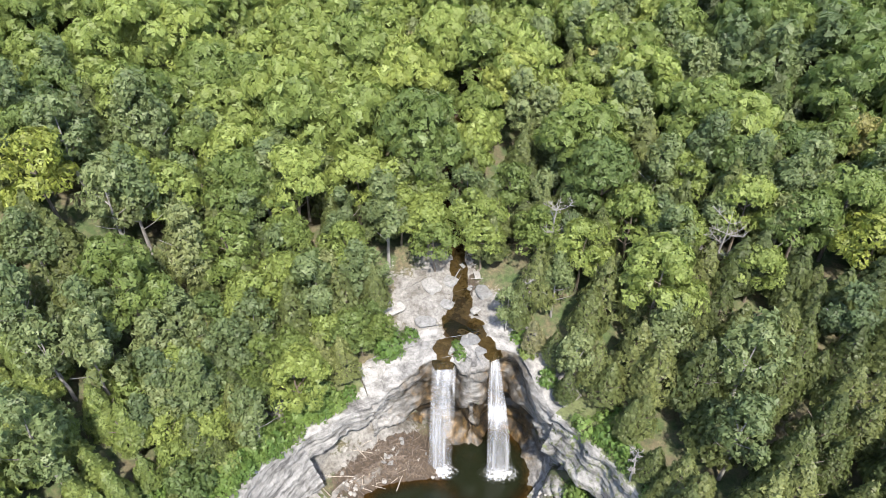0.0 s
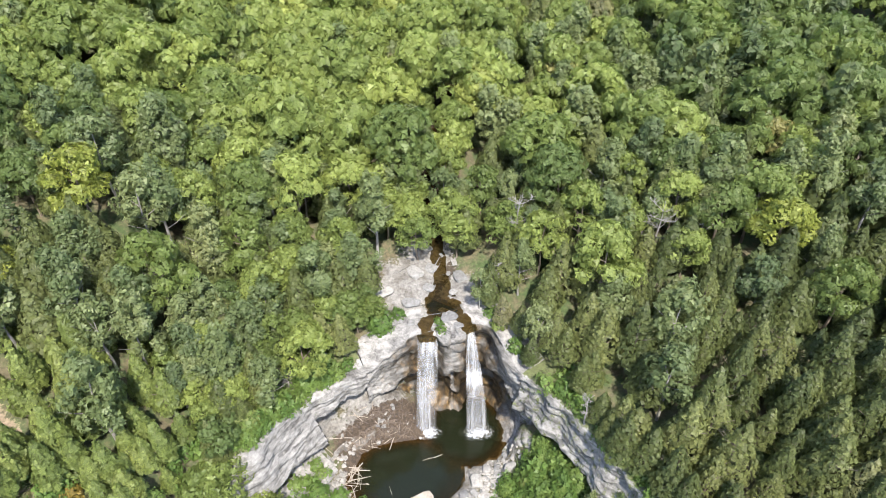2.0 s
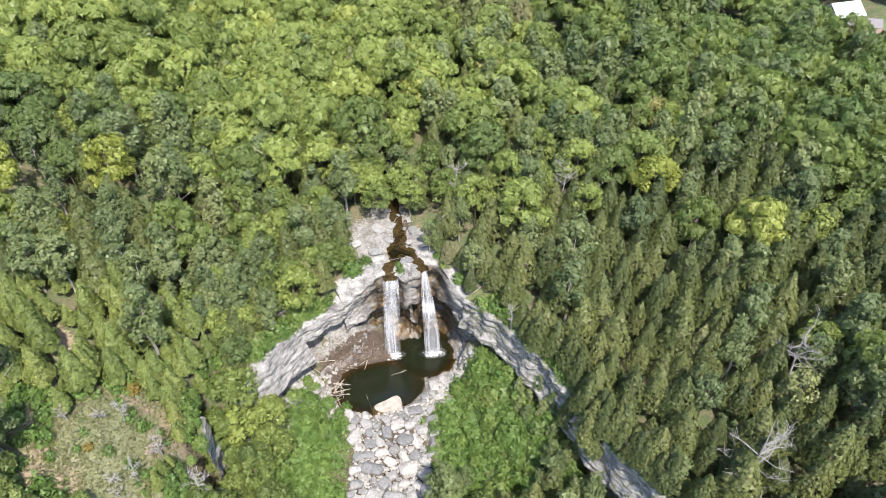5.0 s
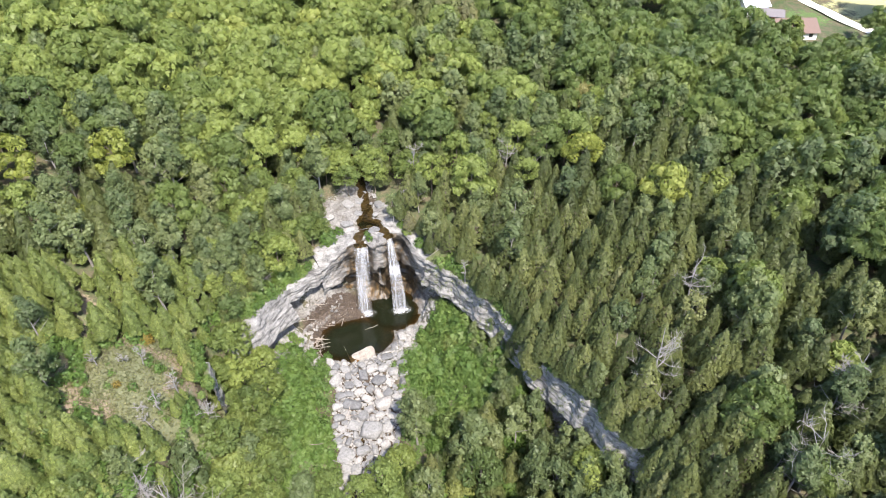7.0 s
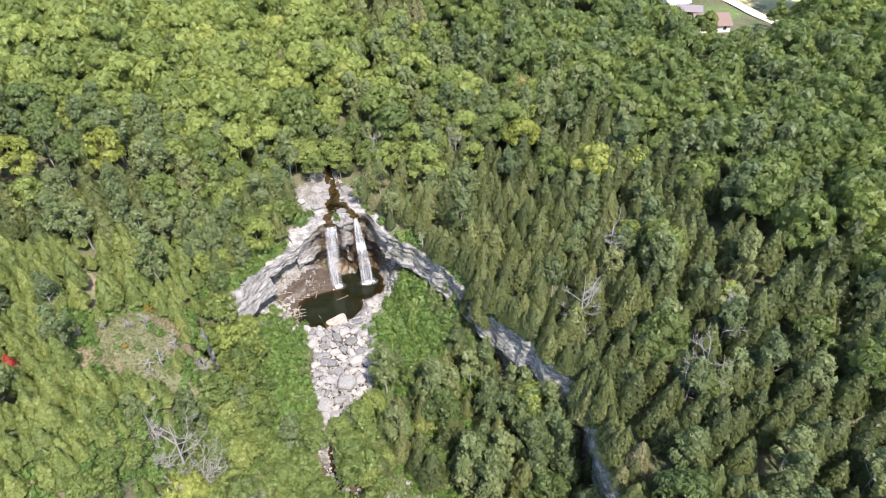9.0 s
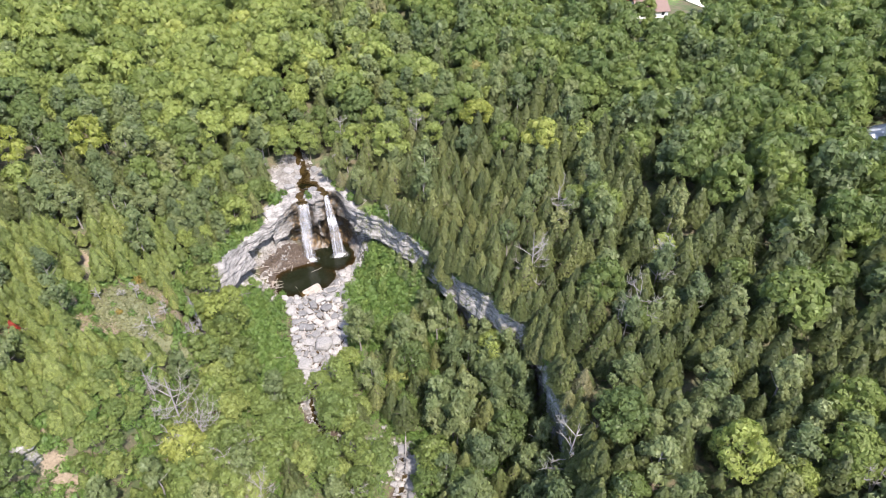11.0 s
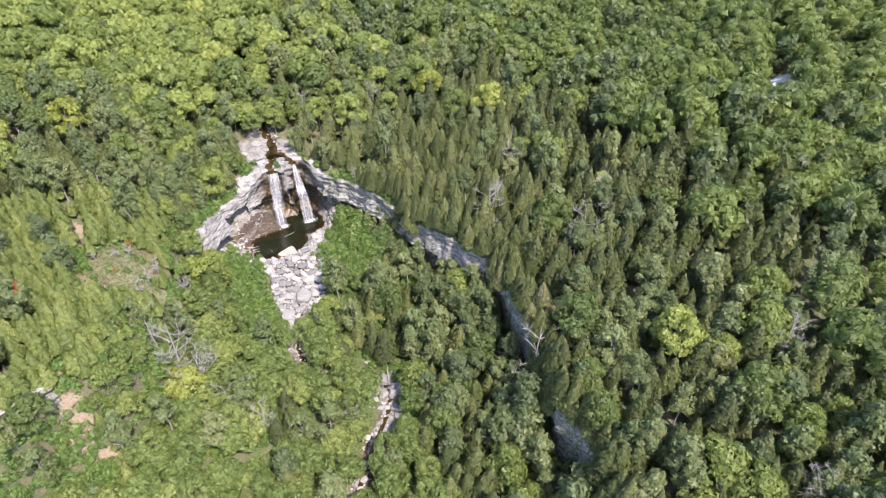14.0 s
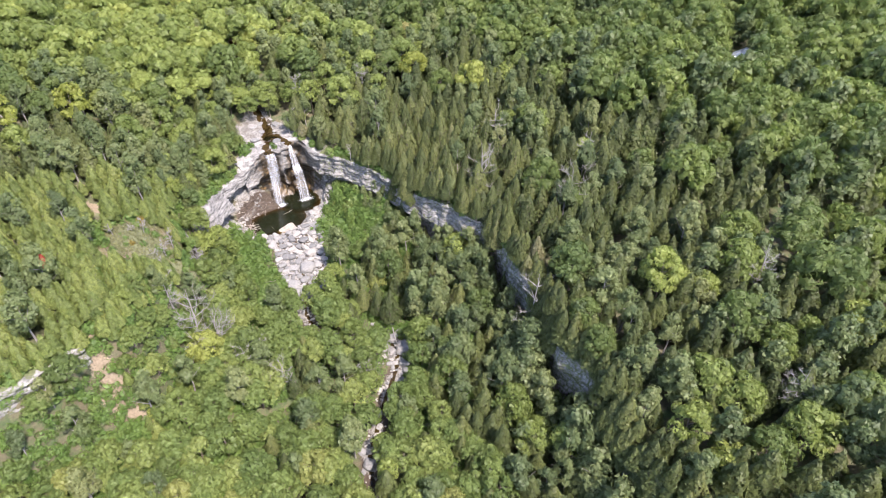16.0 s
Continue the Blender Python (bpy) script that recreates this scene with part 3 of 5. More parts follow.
def crown_maple(rng, radius, height, n, size):
    """Rounded crown built from billowing clumps."""
    count = 34
    c, o = [], []
    for k in range(count):
        th = rng.uniform(0, math.tau)
        up = rng.uniform(-0.25, 1.0)
        rr = math.sqrt(max(0.05, 1 - max(up, 0) ** 2)) * rng.uniform(0.55, 0.82)
        centre = np.array([math.cos(th) * rr * radius, math.sin(th) * rr * radius, height * (0.52 + 0.33 * up)])
        cr = radius * rng.uniform(0.22, 0.38)
        m = n // count
        d = rng.normal(size=(m, 3))
        d[:, 2] = np.abs(d[:, 2]) * 0.9 - 0.25
        d /= np.linalg.norm(d, axis=1)[:, None]
        c.append(centre + d * np.array([1, 1, 0.72]) * cr * rng.uniform(0.8, 1.05, (m, 1)))
        o.append(d)
    return sprays(np.concatenate(c), np.concatenate(o), size, rng)


def crown_cedar(rng, radius, height, n, size):
    """Close, egg-shaped spire of fine upswept sprays, some with a lesser second tip."""
    tips = [(0.0, 0.0, 1.0, 1.0)]
    if rng.uniform() < 0.4:
        a = rng.uniform(0, math.tau)
        tips.append((math.cos(a) * radius * 0.6, math.sin(a) * radius * 0.6, rng.uniform(0.65, 0.85), rng.uniform(0.5, 0.7)))
    share = np.array([t[2] * t[3] for t in tips])
    c, o = [], []
    for (tx, ty, th_, tr), m in zip(tips, (share / share.sum() * n).astype(int)):
        f = 1 - rng.uniform(0, 1, m) ** 0.58
        th = rng.uniform(0, math.tau, m)
        p = rng.uniform(0, 6, 4)
        lobes = 1 + 0.10 * np.sin(th * 3 + f * 5 + p[0]) + 0.09 * np.sin(th * 5 - f * 12 + p[1]) + 0.08 * np.sin(th * 9 + f * 30 + p[2])
        shape = (1 - f) ** 0.9 * (0.6 + 0.4 * smooth(f, 0, 0.13)) * 1.2
        r = radius * tr * shape * lobes * (1 - 0.22 * rng.uniform(0, 1, m) ** 2)
        z = height * th_ * (0.22 + 0.78 * f) + 0.2 * np.sin(th * 6 + f * 9 + p[3])
        c.append(np.stack([np.cos(th) * r + tx, np.sin(th) * r + ty, z], 1))
        o.append(np.stack([np.cos(th), np.sin(th), np.full(m, 0.42) + 0.7 * f ** 3], 1))
    return sprays(np.concatenate(c), np.concatenate(o), size, rng, 1.05, 0.3)


def crown_poplar(rng, radius, height, n, size):
    """Loose upright crown with tufts along rising limbs."""
    count = 30
    c, o = [], []
    for k in range(count):
        th, f = rng.uniform(0, math.tau), rng.uniform(0.18, 1.0)
        rr = radius * rng.uniform(0.3, 0.95) * math.sin(math.pi * min(0.97, 0.16 + 0.8 * f)) ** 0.7
        centre = np.array([math.cos(th) * rr, math.sin(th) * rr, height * (0.25 + 0.72 * f)])
        m = n // count
        d = rng.normal(size=(m, 3))
        d /= np.linalg.norm(d, axis=1)[:, None]
        d[:, 2] += 0.25
        c.append(centre + d * radius * np.array([0.30, 0.30, 0.42]) * rng.uniform(0.5, 1.1, (m, 1)))
        o.append(d + np.array([math.cos(th), math.sin(th), 0.6]) * 0.6)
    return sprays(np.concatenate(c), np.concatenate(o), size, rng, 1.0, 0.4)


def crown_shrub(rng, radius, height, n, size):
    d = rng.normal(size=(n, 3))
    d[:, 2] = np.abs(d[:, 2])
    d /= np.linalg.norm(d, axis=1)[:, None]
    lump = 1 + 0.25 * np.sin(d[:, 0] * 7) * np.sin(d[:, 1] * 6 + 1)
    c = d * np.array([radius, radius, height]) * (lump * rng.uniform(0.6, 1.05, n))[:, None]
    return sprays(c, d, size, rng, 1.0, 0.35)


CROWNS = {"maple": (crown_maple, 4.2, 12.5), "cedar": (crown_cedar, 2.3, 9.4), "scrub": (crown_cedar, 1.6, 7.0), "birch": (crown_maple, 3.0, 7.5), "poplar": (crown_poplar, 2.7, 12.0), "shrub": (crown_shrub, 1.5, 2.0)}
NEAR_SPRAYS = {"maple": (2500, 0.56), "cedar": (2000, 0.38), "scrub": (1500, 0.42), "birch": (1700, 0.5), "poplar": (1600, 0.50), "shrub": (300, 0.46)}
MID_SPRAYS = {"maple": (1700, 0.74), "cedar": (1350, 0.50), "scrub": (650, 0.60), "poplar": (900, 0.64), "birch": (900, 0.58), "shrub": (110, 0.58)}
FAR_SPRAYS = {"maple": (1000, 0.92), "cedar": (540, 0.95), "scrub": (400, 0.85), "poplar": (450, 0.85), "birch": (400, 0.8), "shrub": (80, 0.7)}


def trunk_mesh(name, height, radius, rng, limbs=5, mat=BARK):
    """Tapered, slightly bent trunk with a few rising limbs."""
    bm = bmesh.new()

    def limb(path, radii):
        rings = []
        for p, r in zip(path, radii):
            rings.append([bm.verts.new((p[0] + math.cos(a) * r, p[1] + math.sin(a) * r, p[2])) for a in (k * math.tau / 6 for k in range(6))])
        for lo, hi in zip(rings[:-1], rings[1:]):
            for k in range(6):
                bm.faces.new((lo[k], lo[(k + 1) % 6], hi[(k + 1) % 6], hi[k]))

    bend = rng.uniform(-0.25, 0.25, (6, 2)).cumsum(0)
    path = [(bend[k][0], bend[k][1], height * k / 5 - 0.5 * (k == 0)) for k in range(6)]
    path[0] = (0, 0, -0.5)
    limb(path, [radius * (1.15 - k * 0.19) for k in range(6)])
    for k in range(limbs):
        h = height * rng.uniform(0.35, 0.75)
        a = rng.uniform(0, math.tau)
        q = rng.uniform(0.15, 0.3) * height
        i = int(h / height * 5)
        s = path[i]
        limb([(s[0], s[1], h), (s[0] + math.cos(a) * q * 0.5, s[1] + math.sin(a) * q * 0.5, h + q * 0.35), (s[0] + math.cos(a) * q, s[1] + math.sin(a) * q, h + q * 0.8)],
             [radius * 0.45, radius * 0.3, radius * 0.1])
    me = bpy.data.meshes.new(name)
    bm.to_mesh(me)
    bm.free()
    me.materials.append(mat)
    return me


def leaf_mesh(name, verts, mat):
    me = bpy.data.meshes.new(name)
    fill_mesh(me, verts, np.arange(len(verts)).reshape(-1, 3))
    me.materials.append(mat)
    return me


rng = np.random.RandomState(7)
TEMPLATES = {}
for kind, (build, radius, height) in CROWNS.items():
    n, size = NEAR_SPRAYS[kind]
    TEMPLATES[kind] = []
    for k in range(6 if kind in ("cedar", "maple") else 4):
        crown = leaf_mesh("crown", build(rng, radius, height, n, size), LEAVES[kind, False])
        trunk = trunk_mesh("trunk", height * (0.8 if kind != "shrub" else 0.6), 0.2 if kind != "shrub" else 0.06, rng, 5, PALE_BARK if kind == "poplar" else BARK)
        TEMPLATES[kind].append((trunk, crown))
MID = {kind: [build(rng, radius, height, *MID_SPRAYS[kind]) for k in range(3)] for kind, (build, radius, height) in CROWNS.items()}
FAR = {kind: [build(rng, radius, height, *FAR_SPRAYS[kind]) for k in range(3)] for kind, (build, radius, height) in CROWNS.items()}

TREE_LABELS = {
    "maple": ("broadleaf_tree", "broad maple with a billowing mid-green crown in dense woods", "tree", "broadleaf trees of the woods"),
    "cedar": ("cedar_tree", "narrow dull-green cedar spire crowded among other cedars", "tree", "cedars of the plateau"),
    "scrub": ("young_cedar", "young yellow-green cedar on the open bluff", "tree", "young cedars of the bluff"),
    "birch": ("birch_tree", "small light yellow-green birch on the valley floor", "tree", "birches in the gorge"),
    "poplar": ("poplar_tree", "loose grey-green poplar with a pale trunk", "tree", "poplars in the gorge"),
    "shrub": ("shrub", "low bright-green leafy shrub on the gorge slope", "shrub", "shrubs on the slopes"),
}


def plant(kind, x, y, z, scale, turn, pick, stretch):
    name, label, category, group = TREE_LABELS[kind]
    trunk, crown = TEMPLATES[kind][int(abs(x * 7 + y * 3)) % len(TEMPLATES[kind])]
    root = tagged(new(name), label, category, group)
    root.matrix_world = pose(x, y, z, 0, 0, turn) @ Matrix.Diagonal((scale, scale, scale * stretch, 1))
    new("trunk", trunk).parent = root
    new("crown", crown).parent = root


def zone(x, y, d):
    """Which kind grows at a place: shares of maple, cedar, poplar."""
    if d < 0:
        if x > 6 and y < 26:
            return (0.10, 0.55, 0.35)
        if x > 8:
            return (0.35, 0.10, 0.55)
        if x < -10 and y > 5:
            return (0.55, 0.05, 0.40)
        return (0.35, 0.15, 0.50)
    if x > 8:
        far = min(1.0, max(0.0, (d - 50 - 0.1 * max(0, 30 - y)) / 24))
        if y < -48:
            return (0.20, 0.55, 0.25)
        if y > 62 and x < 50:
            return (0.40, 0.45, 0.15)
        return (0.05 + 0.70 * far, 1 - 0.9 * far, 0.09 + 0.06 * far)
    if y < 40:
        return (0.03, 0.85, 0.12)     # young cedars
    if x < -14 and y < 60:
        return (0.25, 0.55, 0.20)
    if y < 72:
        return (0.50, 0.22, 0.28)
    return (0.9, 0.02, 0.08)


def clear_of(x, y):
    """Open places where no tree stands."""
    spots = [(0, 45, 14, 11), (-3, 24, 9.0, 15), (-3, 13.5, 7.5, 7), (-14, 26, 4, 9), (-44, 11, 4.5, 4), (-37.5, 17.0, 8.6, 9.2), (-47.2, 19, 2.2, 9), (-50, 35, 2.4, 2.4), (-47, 31.5, 2.6, 2.4), (-52, -15, 3, 8), (147, 129, 10, 9), (150, 117, 9, 7), (160, 124, 8, 12),
             (140, 139, 10, 7), (145, 112, 7, 6), (112, 78, 5, 5), (168, 132, 6, 17), (192, 138, 22, 14), (157, 143, 7, 5), (107, 55, 4, 4), (150, 20, 7, 5), (32, 113, 3, 2.5), (50.5, 59, 4, 4), (-45.5, 62, 4, 4), (-62, 57, 4.5, 4.5), (-58.3, 13, 2, 2), (32, 103, 3, 5), (120, 88, 6, 4), (-3.2, 59.8, 4.2, 5.6),
             (4, 55, 4, 5), (6, 60, 3.2, 3), (1, 67, 3, 5), (-8, 50.6, 5, 1.6), (-18, 45.8, 4, 1.2), (8.5, -18.0, 4.4, 8.5), (2.5, -28, 3.6, 4.5), (-8.2, 3.5, 2.8, 5.5), (-3, -10.5, 4.5, 2.2), (-9, -42, 2.5, 4), (9.5, 40.0, 4.5, 5.5), (6, 33, 3.5, 4), (143, 124, 9, 8), (146, 108, 9, 6), (134, 131, 8, 7), (128, 120, 7, 6)]
    return all(((x - a) / rx) ** 2 + ((y - b) / ry) ** 2 > 1 for a, b, rx, ry in spots)


def in_sight(x, y):
    """A broad fan of woods round the gorge, ahead of the flight."""
    return -150 < x < 300 and -150 < y < 245 and y > -125 - 0.62 * (x + 10) * (x < 60) - 60 * (x >= 60) and x > -100 - 0.28 * max(0, y - 20) and x - 1.15 * y < 265 and x * 0.45 + y < 278


rng = np.random.RandomState(31)
spots = []
for ring, step in enumerate((3.8, 5.2, 7.0)):
    for gx0 in np.arange(-160, 310, step):
        for gy0 in np.arange(-155, 340, step):
            x, y = gx0 + rng.uniform(-0.45, 0.45) * step, gy0 + rng.uniform(-0.45, 0.45) * step
            belt = 0 if -78 < x < 78 and -92 < y < 78 else 1 if x < 150 and y < 125 else 2
            if belt != ring or not in_sight(x, y) or not clear_of(x, y):
                continue
            spots.append((x, y, ring))
spots = np.array(spots)
tree_d = rim_distance(spots[:, 0], spots[:, 1])
tree_z = standing(spots[:, 0], spots[:, 1])
tree_up = np.minimum(along(UPPER, spots[:, 0], spots[:, 1])[0], along(CREEK, spots[:, 0], spots[:, 1])[0] + 0.4)
singles = {"maple": [], "cedar": [], "scrub": [], "birch": [], "poplar": [], "shrub": []}
woods = {"maple": [], "cedar": [], "scrub": [], "birch": [], "poplar": [], "shrub": []}
taken = []
for (x, y, ring), d, z, du in zip(spots, tree_d, tree_z, tree_up):
    near = ring == 0
    if du < (2.4 if y < 70 else 1.3) - 0.3 * (y < 6) or -1.4 < d < 0.6 and not (-47 < x < -28 and -12 < y < 9) and not (-37 < x < -23.5 and 27 < y < 38):
        continue
    shares = zone(x, y, d)
    q = rng.uniform(0, sum(shares))
    kind = "maple" if q < shares[0] else "cedar" if q < shares[0] + shares[1] else "poplar"
    if kind == "maple" and near and any((x - a) ** 2 + (y - b) ** 2 < 30 for a, b in taken[-40:]):
        kind = "poplar" if d < 0 or rng.uniform() < 0.5 else "cedar"
    if kind == "cedar" and x < -27 and y < 42:
        kind = "scrub"
    if d < 0 and y > 14 and x > 4:
        kind = "shrub" if rng.uniform() < 0.75 else "poplar"
    elif d < 0 and y > 8 and x < -8:
        kind = "shrub" if x > -19 else "maple" if rng.uniform() < 0.6 else "poplar"
    elif d < 0 and x < 13 and (kind != "cedar") and rng.uniform() < 0.85:
        kind = "birch"
    if kind == "maple":
        taken.append((x, y))
    scale = rng.uniform(0.75, 1.25)
    if d < 0 and not (x < -28 and d > -9):
        if kind == "maple":
            scale *= 0.72
        elif kind != "birch":
            scale *= 0.6 if y > 16 else 0.85
        if x > 10 and y < 22:
            scale *= 1.2
    if kind == "shrub":
        scale = rng.uniform(1.2, 2.0) if x > 0 else rng.uniform(0.6, 1.1)
    if d < 0 and 3 < x < 15 and 20 < y < 42:
        kind, scale = "shrub", rng.uniform(0.5, 0.85)
    if d > 0 and d < 5:
        scale *= 0.8
    if any(math.hypot(x - a, y - b) < r for a, b, r in ((134, 101, 18), (146, 104, 13), (124, 125, 14), (128, 113, 14), (150, 112, 9), (162, 112, 10), (141, 14, 7))):
        scale *= 0.55
    scale *= (1.0, 1.16, 1.4)[int(ring)]
    tree = (x, y, z, scale, rng.uniform(0, 360), rng.randint(0, 4), rng.uniform(0.9, 1.15))
    (singles if near else woods)[kind].append(tree)
# young trees on the steep bank below the bluff
for k in range(120):
    x, y = rng.uniform(-52, -29), rng.uniform(-20, 9)
    if math.hypot((x + 51.5) / 2.5, (y + 15) / 7) < 1:
        continue
    kind = ("scrub", "birch", "maple")[rng.randint(0, 3)]
    singles[kind].append((x, y, float(ground(x, y)), rng.uniform(0.45, 0.75) * (0.6 if kind == "maple" else 1), rng.uniform(0, 360), rng.randint(0, 4), rng.uniform(0.9, 1.1)))
# a clump where the bluff runs out into the bank
for x, y, big in ((-26.6, 9.2, 1.25), (-27.8, 6.8, 1.2), (-25.6, 12.0, 1.2), (-29.0, 8.6, 1.0), (-25.2, 15.0, 1.1)):
    singles["birch"].append((x, y, float(ground(x, y)), big, 70 * x, 1, 1.1))
for x, y, big in ((-24.6, 32.6, 0.75), (-23.6, 30.4, 0.62), (-25.6, 35.4, 0.7), (-27.2, 31.0, 0.7), (-22.4, 30.0, 0.5)):
    singles["maple"].append((x, y, float(ground(x, y)), big, 50 * x, 1, 1.0))
line = resample(RIM[31:35], 0.9)
for a, b in zip(line[:-1], line[1:]):
    t = (b - a) / np.linalg.norm(b - a)
    o = np.array([-t[1], t[0]])
    for shift, kind, big, share in ((-0.8, "shrub", 0.7, 0.7), (-2.0, "shrub", 0.9, 0.6), (-3.0, "scrub", 0.6, 0.6), (2.4, "birch", 0.7, 0.6), (3.8, "maple", 0.5, 0.4)):
        if rng.uniform() < share:
            x, y = a + o * (shift + rng.uniform(-0.4, 0.4)) + t * rng.uniform(-0.5, 0.5)
            singles[kind].append((x, y, float(standing(x, y)), big * rng.uniform(0.7, 1.2), rng.uniform(0, 360), rng.randint(0, 4), rng.uniform(0.9, 1.2)))
# trees leaning over the stream above the falls
bank = resample([(p[0], p[1]) for p in UPPER[4:9]], 2.4)
for a, b in zip(bank[:-1], bank[1:]):
    t = (b - a) / np.linalg.norm(b - a)
    for side in (-1, 1):
        x, y = a + np.array([-t[1], t[0]]) * side * rng.uniform(2.7, 4.0)
        kind = "maple" if side > 0 or rng.uniform() < 0.3 else "cedar"
        d = float(rim_distance(np.array(x), np.array(y)))
        singles[kind].append((x, y, float(plateau(np.array(x), np.array(y), np.array(d))), rng.uniform(0.55, 0.8), rng.uniform(0, 360), rng.randint(0, 4), rng.uniform(0.9, 1.1)))
# leafy young growth right up to the western edge
line = resample(RIM[24:31], 1.5)
for a, b in zip(line[:-1], line[1:]):
    t = (b - a) / np.linalg.norm(b - a)
    o = np.array([-t[1], t[0]])
    for back, kind, big in ((1.9, "shrub", 1.2), (3.2, "shrub", 1.7), (4.8, "maple", 0.5), (7.0, "maple", 0.62), (9.6, "poplar", 0.8), (12.0, "maple", 0.75)):
        x, y = a - o * (back + rng.uniform(-0.6, 0.6)) + t * rng.uniform(-1, 1)
        if rng.uniform() < 0.72 and clear_of(x, y):
            d = float(rim_distance(np.array(x), np.array(y)))
            if d > 0.5:
                singles[kind].append((x, y, float(plateau(np.array(x), np.array(y), np.array(d))), big * rng.uniform(0.75, 1.2), rng.uniform(0, 360), rng.randint(0, 4), rng.uniform(0.9, 1.2)))
# cedars crowding the very edge, and trees standing close under the wall
line = resample(RIM[1:15], 1.7)
for a, b in zip(line[:-1], line[1:]):
    t = (b - a) / np.linalg.norm(b - a)
    o = np.array([-t[1], t[0]])
    for shift, share, kind, big in ((-0.2, 0.95, "cedar", 0.8), (-1.8, 0.6, "cedar", 0.9), (0.9, 0.3, "cedar", 1.35), (2.3, 0.6, "cedar", 1.25), (4.2, 0.75, "poplar", 1.2)):
        if shift > 0 and (a[1] > -8 or -32 < a[1] < -15 or -62 < a[1] < -50):
            share, big = (0, big) if shift < 1 else (share, 0.62 * big)
        if shift > 0 and a[1] > 14:
            kind, big, share = "poplar", (0.38 if a[1] > 20 else 0.5), 0.7
        if shift < 0 and 22 < a[1] < 34:
            share *= 0.5
        if rng.uniform() < share:
            x, y = a + o * (shift + rng.uniform(-0.5, 0.5)) + t * rng.uniform(-0.8, 0.8)
            d = float(rim_distance(np.array(x), np.array(y)))
            z = float(plateau(np.array(x), np.array(y), np.array(d)) if d > 0 else valley(np.array(x), np.array(y), np.array(d)))
            singles[kind].append((x, y, z, big * rng.uniform(0.75, 1.2), rng.uniform(0, 360), rng.randint(0, 4), rng.uniform(0.9, 1.2)))
# cedars rooted on ledges of the wall, in clumps
line = resample(RIM[1:13], 0.8)
for a, b in zip(line[:-1], line[1:]):
    t = (b - a) / np.linalg.norm(b - a)
    o = np.array([-t[1], t[0]])
    if any(lo < a[1] < hi for lo, hi in ((14, 17), (-14, -10), (-48, -34), (-110, -64))) and rng.uniform() < 0.9:
        x, y = a + o * rng.uniform(0.2, 0.9)
        z = float(plateau(a[0], a[1], np.array(0.0))) - rng.uniform(3.0, 9.0)
        singles["cedar"].append((x, y, z, rng.uniform(0.7, 1.05), rng.uniform(0, 360), rng.randint(0, 4), rng.uniform(0.9, 1.15)))
# leafy thicket banked against the eastern wall
line = resample(RIM[11:17], 1.1)
for a, b in zip(line[:-1], line[1:]):
    t = (b - a) / np.linalg.norm(b - a)
    o = np.array([-t[1], t[0]])
    for shift in (1.3, 2.6, 4.0, 5.6, 7.4):
        x, y = a + o * (shift + rng.uniform(-0.6, 0.6)) + t * rng.uniform(-0.7, 0.7)
        if pool_reach(x, y) > 1.7 and float(rim_distance(np.array(x), np.array(y))) < -0.8 and rng.uniform() < 0.85:
            singles["shrub"].append((x, y, float(ground(x, y)), rng.uniform(0.8, 1.5) * (1.0 if x > 14 else 0.6), rng.uniform(0, 360), rng.randint(0, 4), rng.uniform(0.9, 1.4)))
# close young cedars over the bluff and the western shelf
for k in range(620):
    x, y = rng.uniform(-96, -29), rng.uniform(-14, 46)
    d = float(rim_distance(np.array(x), np.array(y)))
    if d > 1.0 and clear_of(x, y) and in_sight(x, y):
        woods["scrub"].append((x, y, float(ground(x, y)), rng.uniform(0.55, 1.0), rng.uniform(0, 360), rng.randint(0, 4), rng.uniform(0.9, 1.15)))
for kind in singles:
    singles[kind].sort(key=lambda tr: math.hypot(tr[0] - 8, tr[1] - 12))
    woods[kind] += [(*tr, ) for tr in singles[kind][300:]]
    singles[kind] = singles[kind][:300]

# low growth on the valley floor and along the edges
low = np.concatenate([np.stack([rng.uniform(-78, 40, 5200), rng.uniform(-60, 62, 5200)], 1), np.stack([rng.uniform(-80, -28, 1400), rng.uniform(-45, 10, 1400)], 1)])
low_d = rim_distance(low[:, 0], low[:, 1])
low_z = standing(low[:, 0], low[:, 1])
low_c = along(CREEK, low[:, 0], low[:, 1])[0]
low_p = pool_reach(low[:, 0], low[:, 1])
for (x, y), d, z, dc, dp in zip(low, low_d, low_z, low_c, low_p):
    keep = -30 < d < -1.0 or 0.3 < d < 4 or (-52 < x < -28 and -12 < y < 28)
    if keep and dp > (1.25 if x < 2 else 1.65) and dc > 2.2 and math.hypot((x + 7) / 7, (y - 48) / 6) > 1 and math.hypot((x + 3) / 7.8, (y - 24) / 14) > 1 and math.hypot((x + 3) / 7.0, (y - 13.5) / 7) > 1 and math.hypot(x - 3, y - 56) > 7 and math.hypot(x + 5, y - 58) > 6:
        size = rng.uniform(0.45, 1.1)
        if math.hypot((x + 37.5) / 9, (y - 17) / 9.5) < 1:
            if rng.uniform() < 0.7:
                continue
            size *= 0.6
        (singles if len(singles["shrub"]) < 300 else woods)["shrub"].append((x, y, z - 0.1, size, rng.uniform(0, 360), rng.randint(0, 4), rng.uniform(0.8, 1.4)))

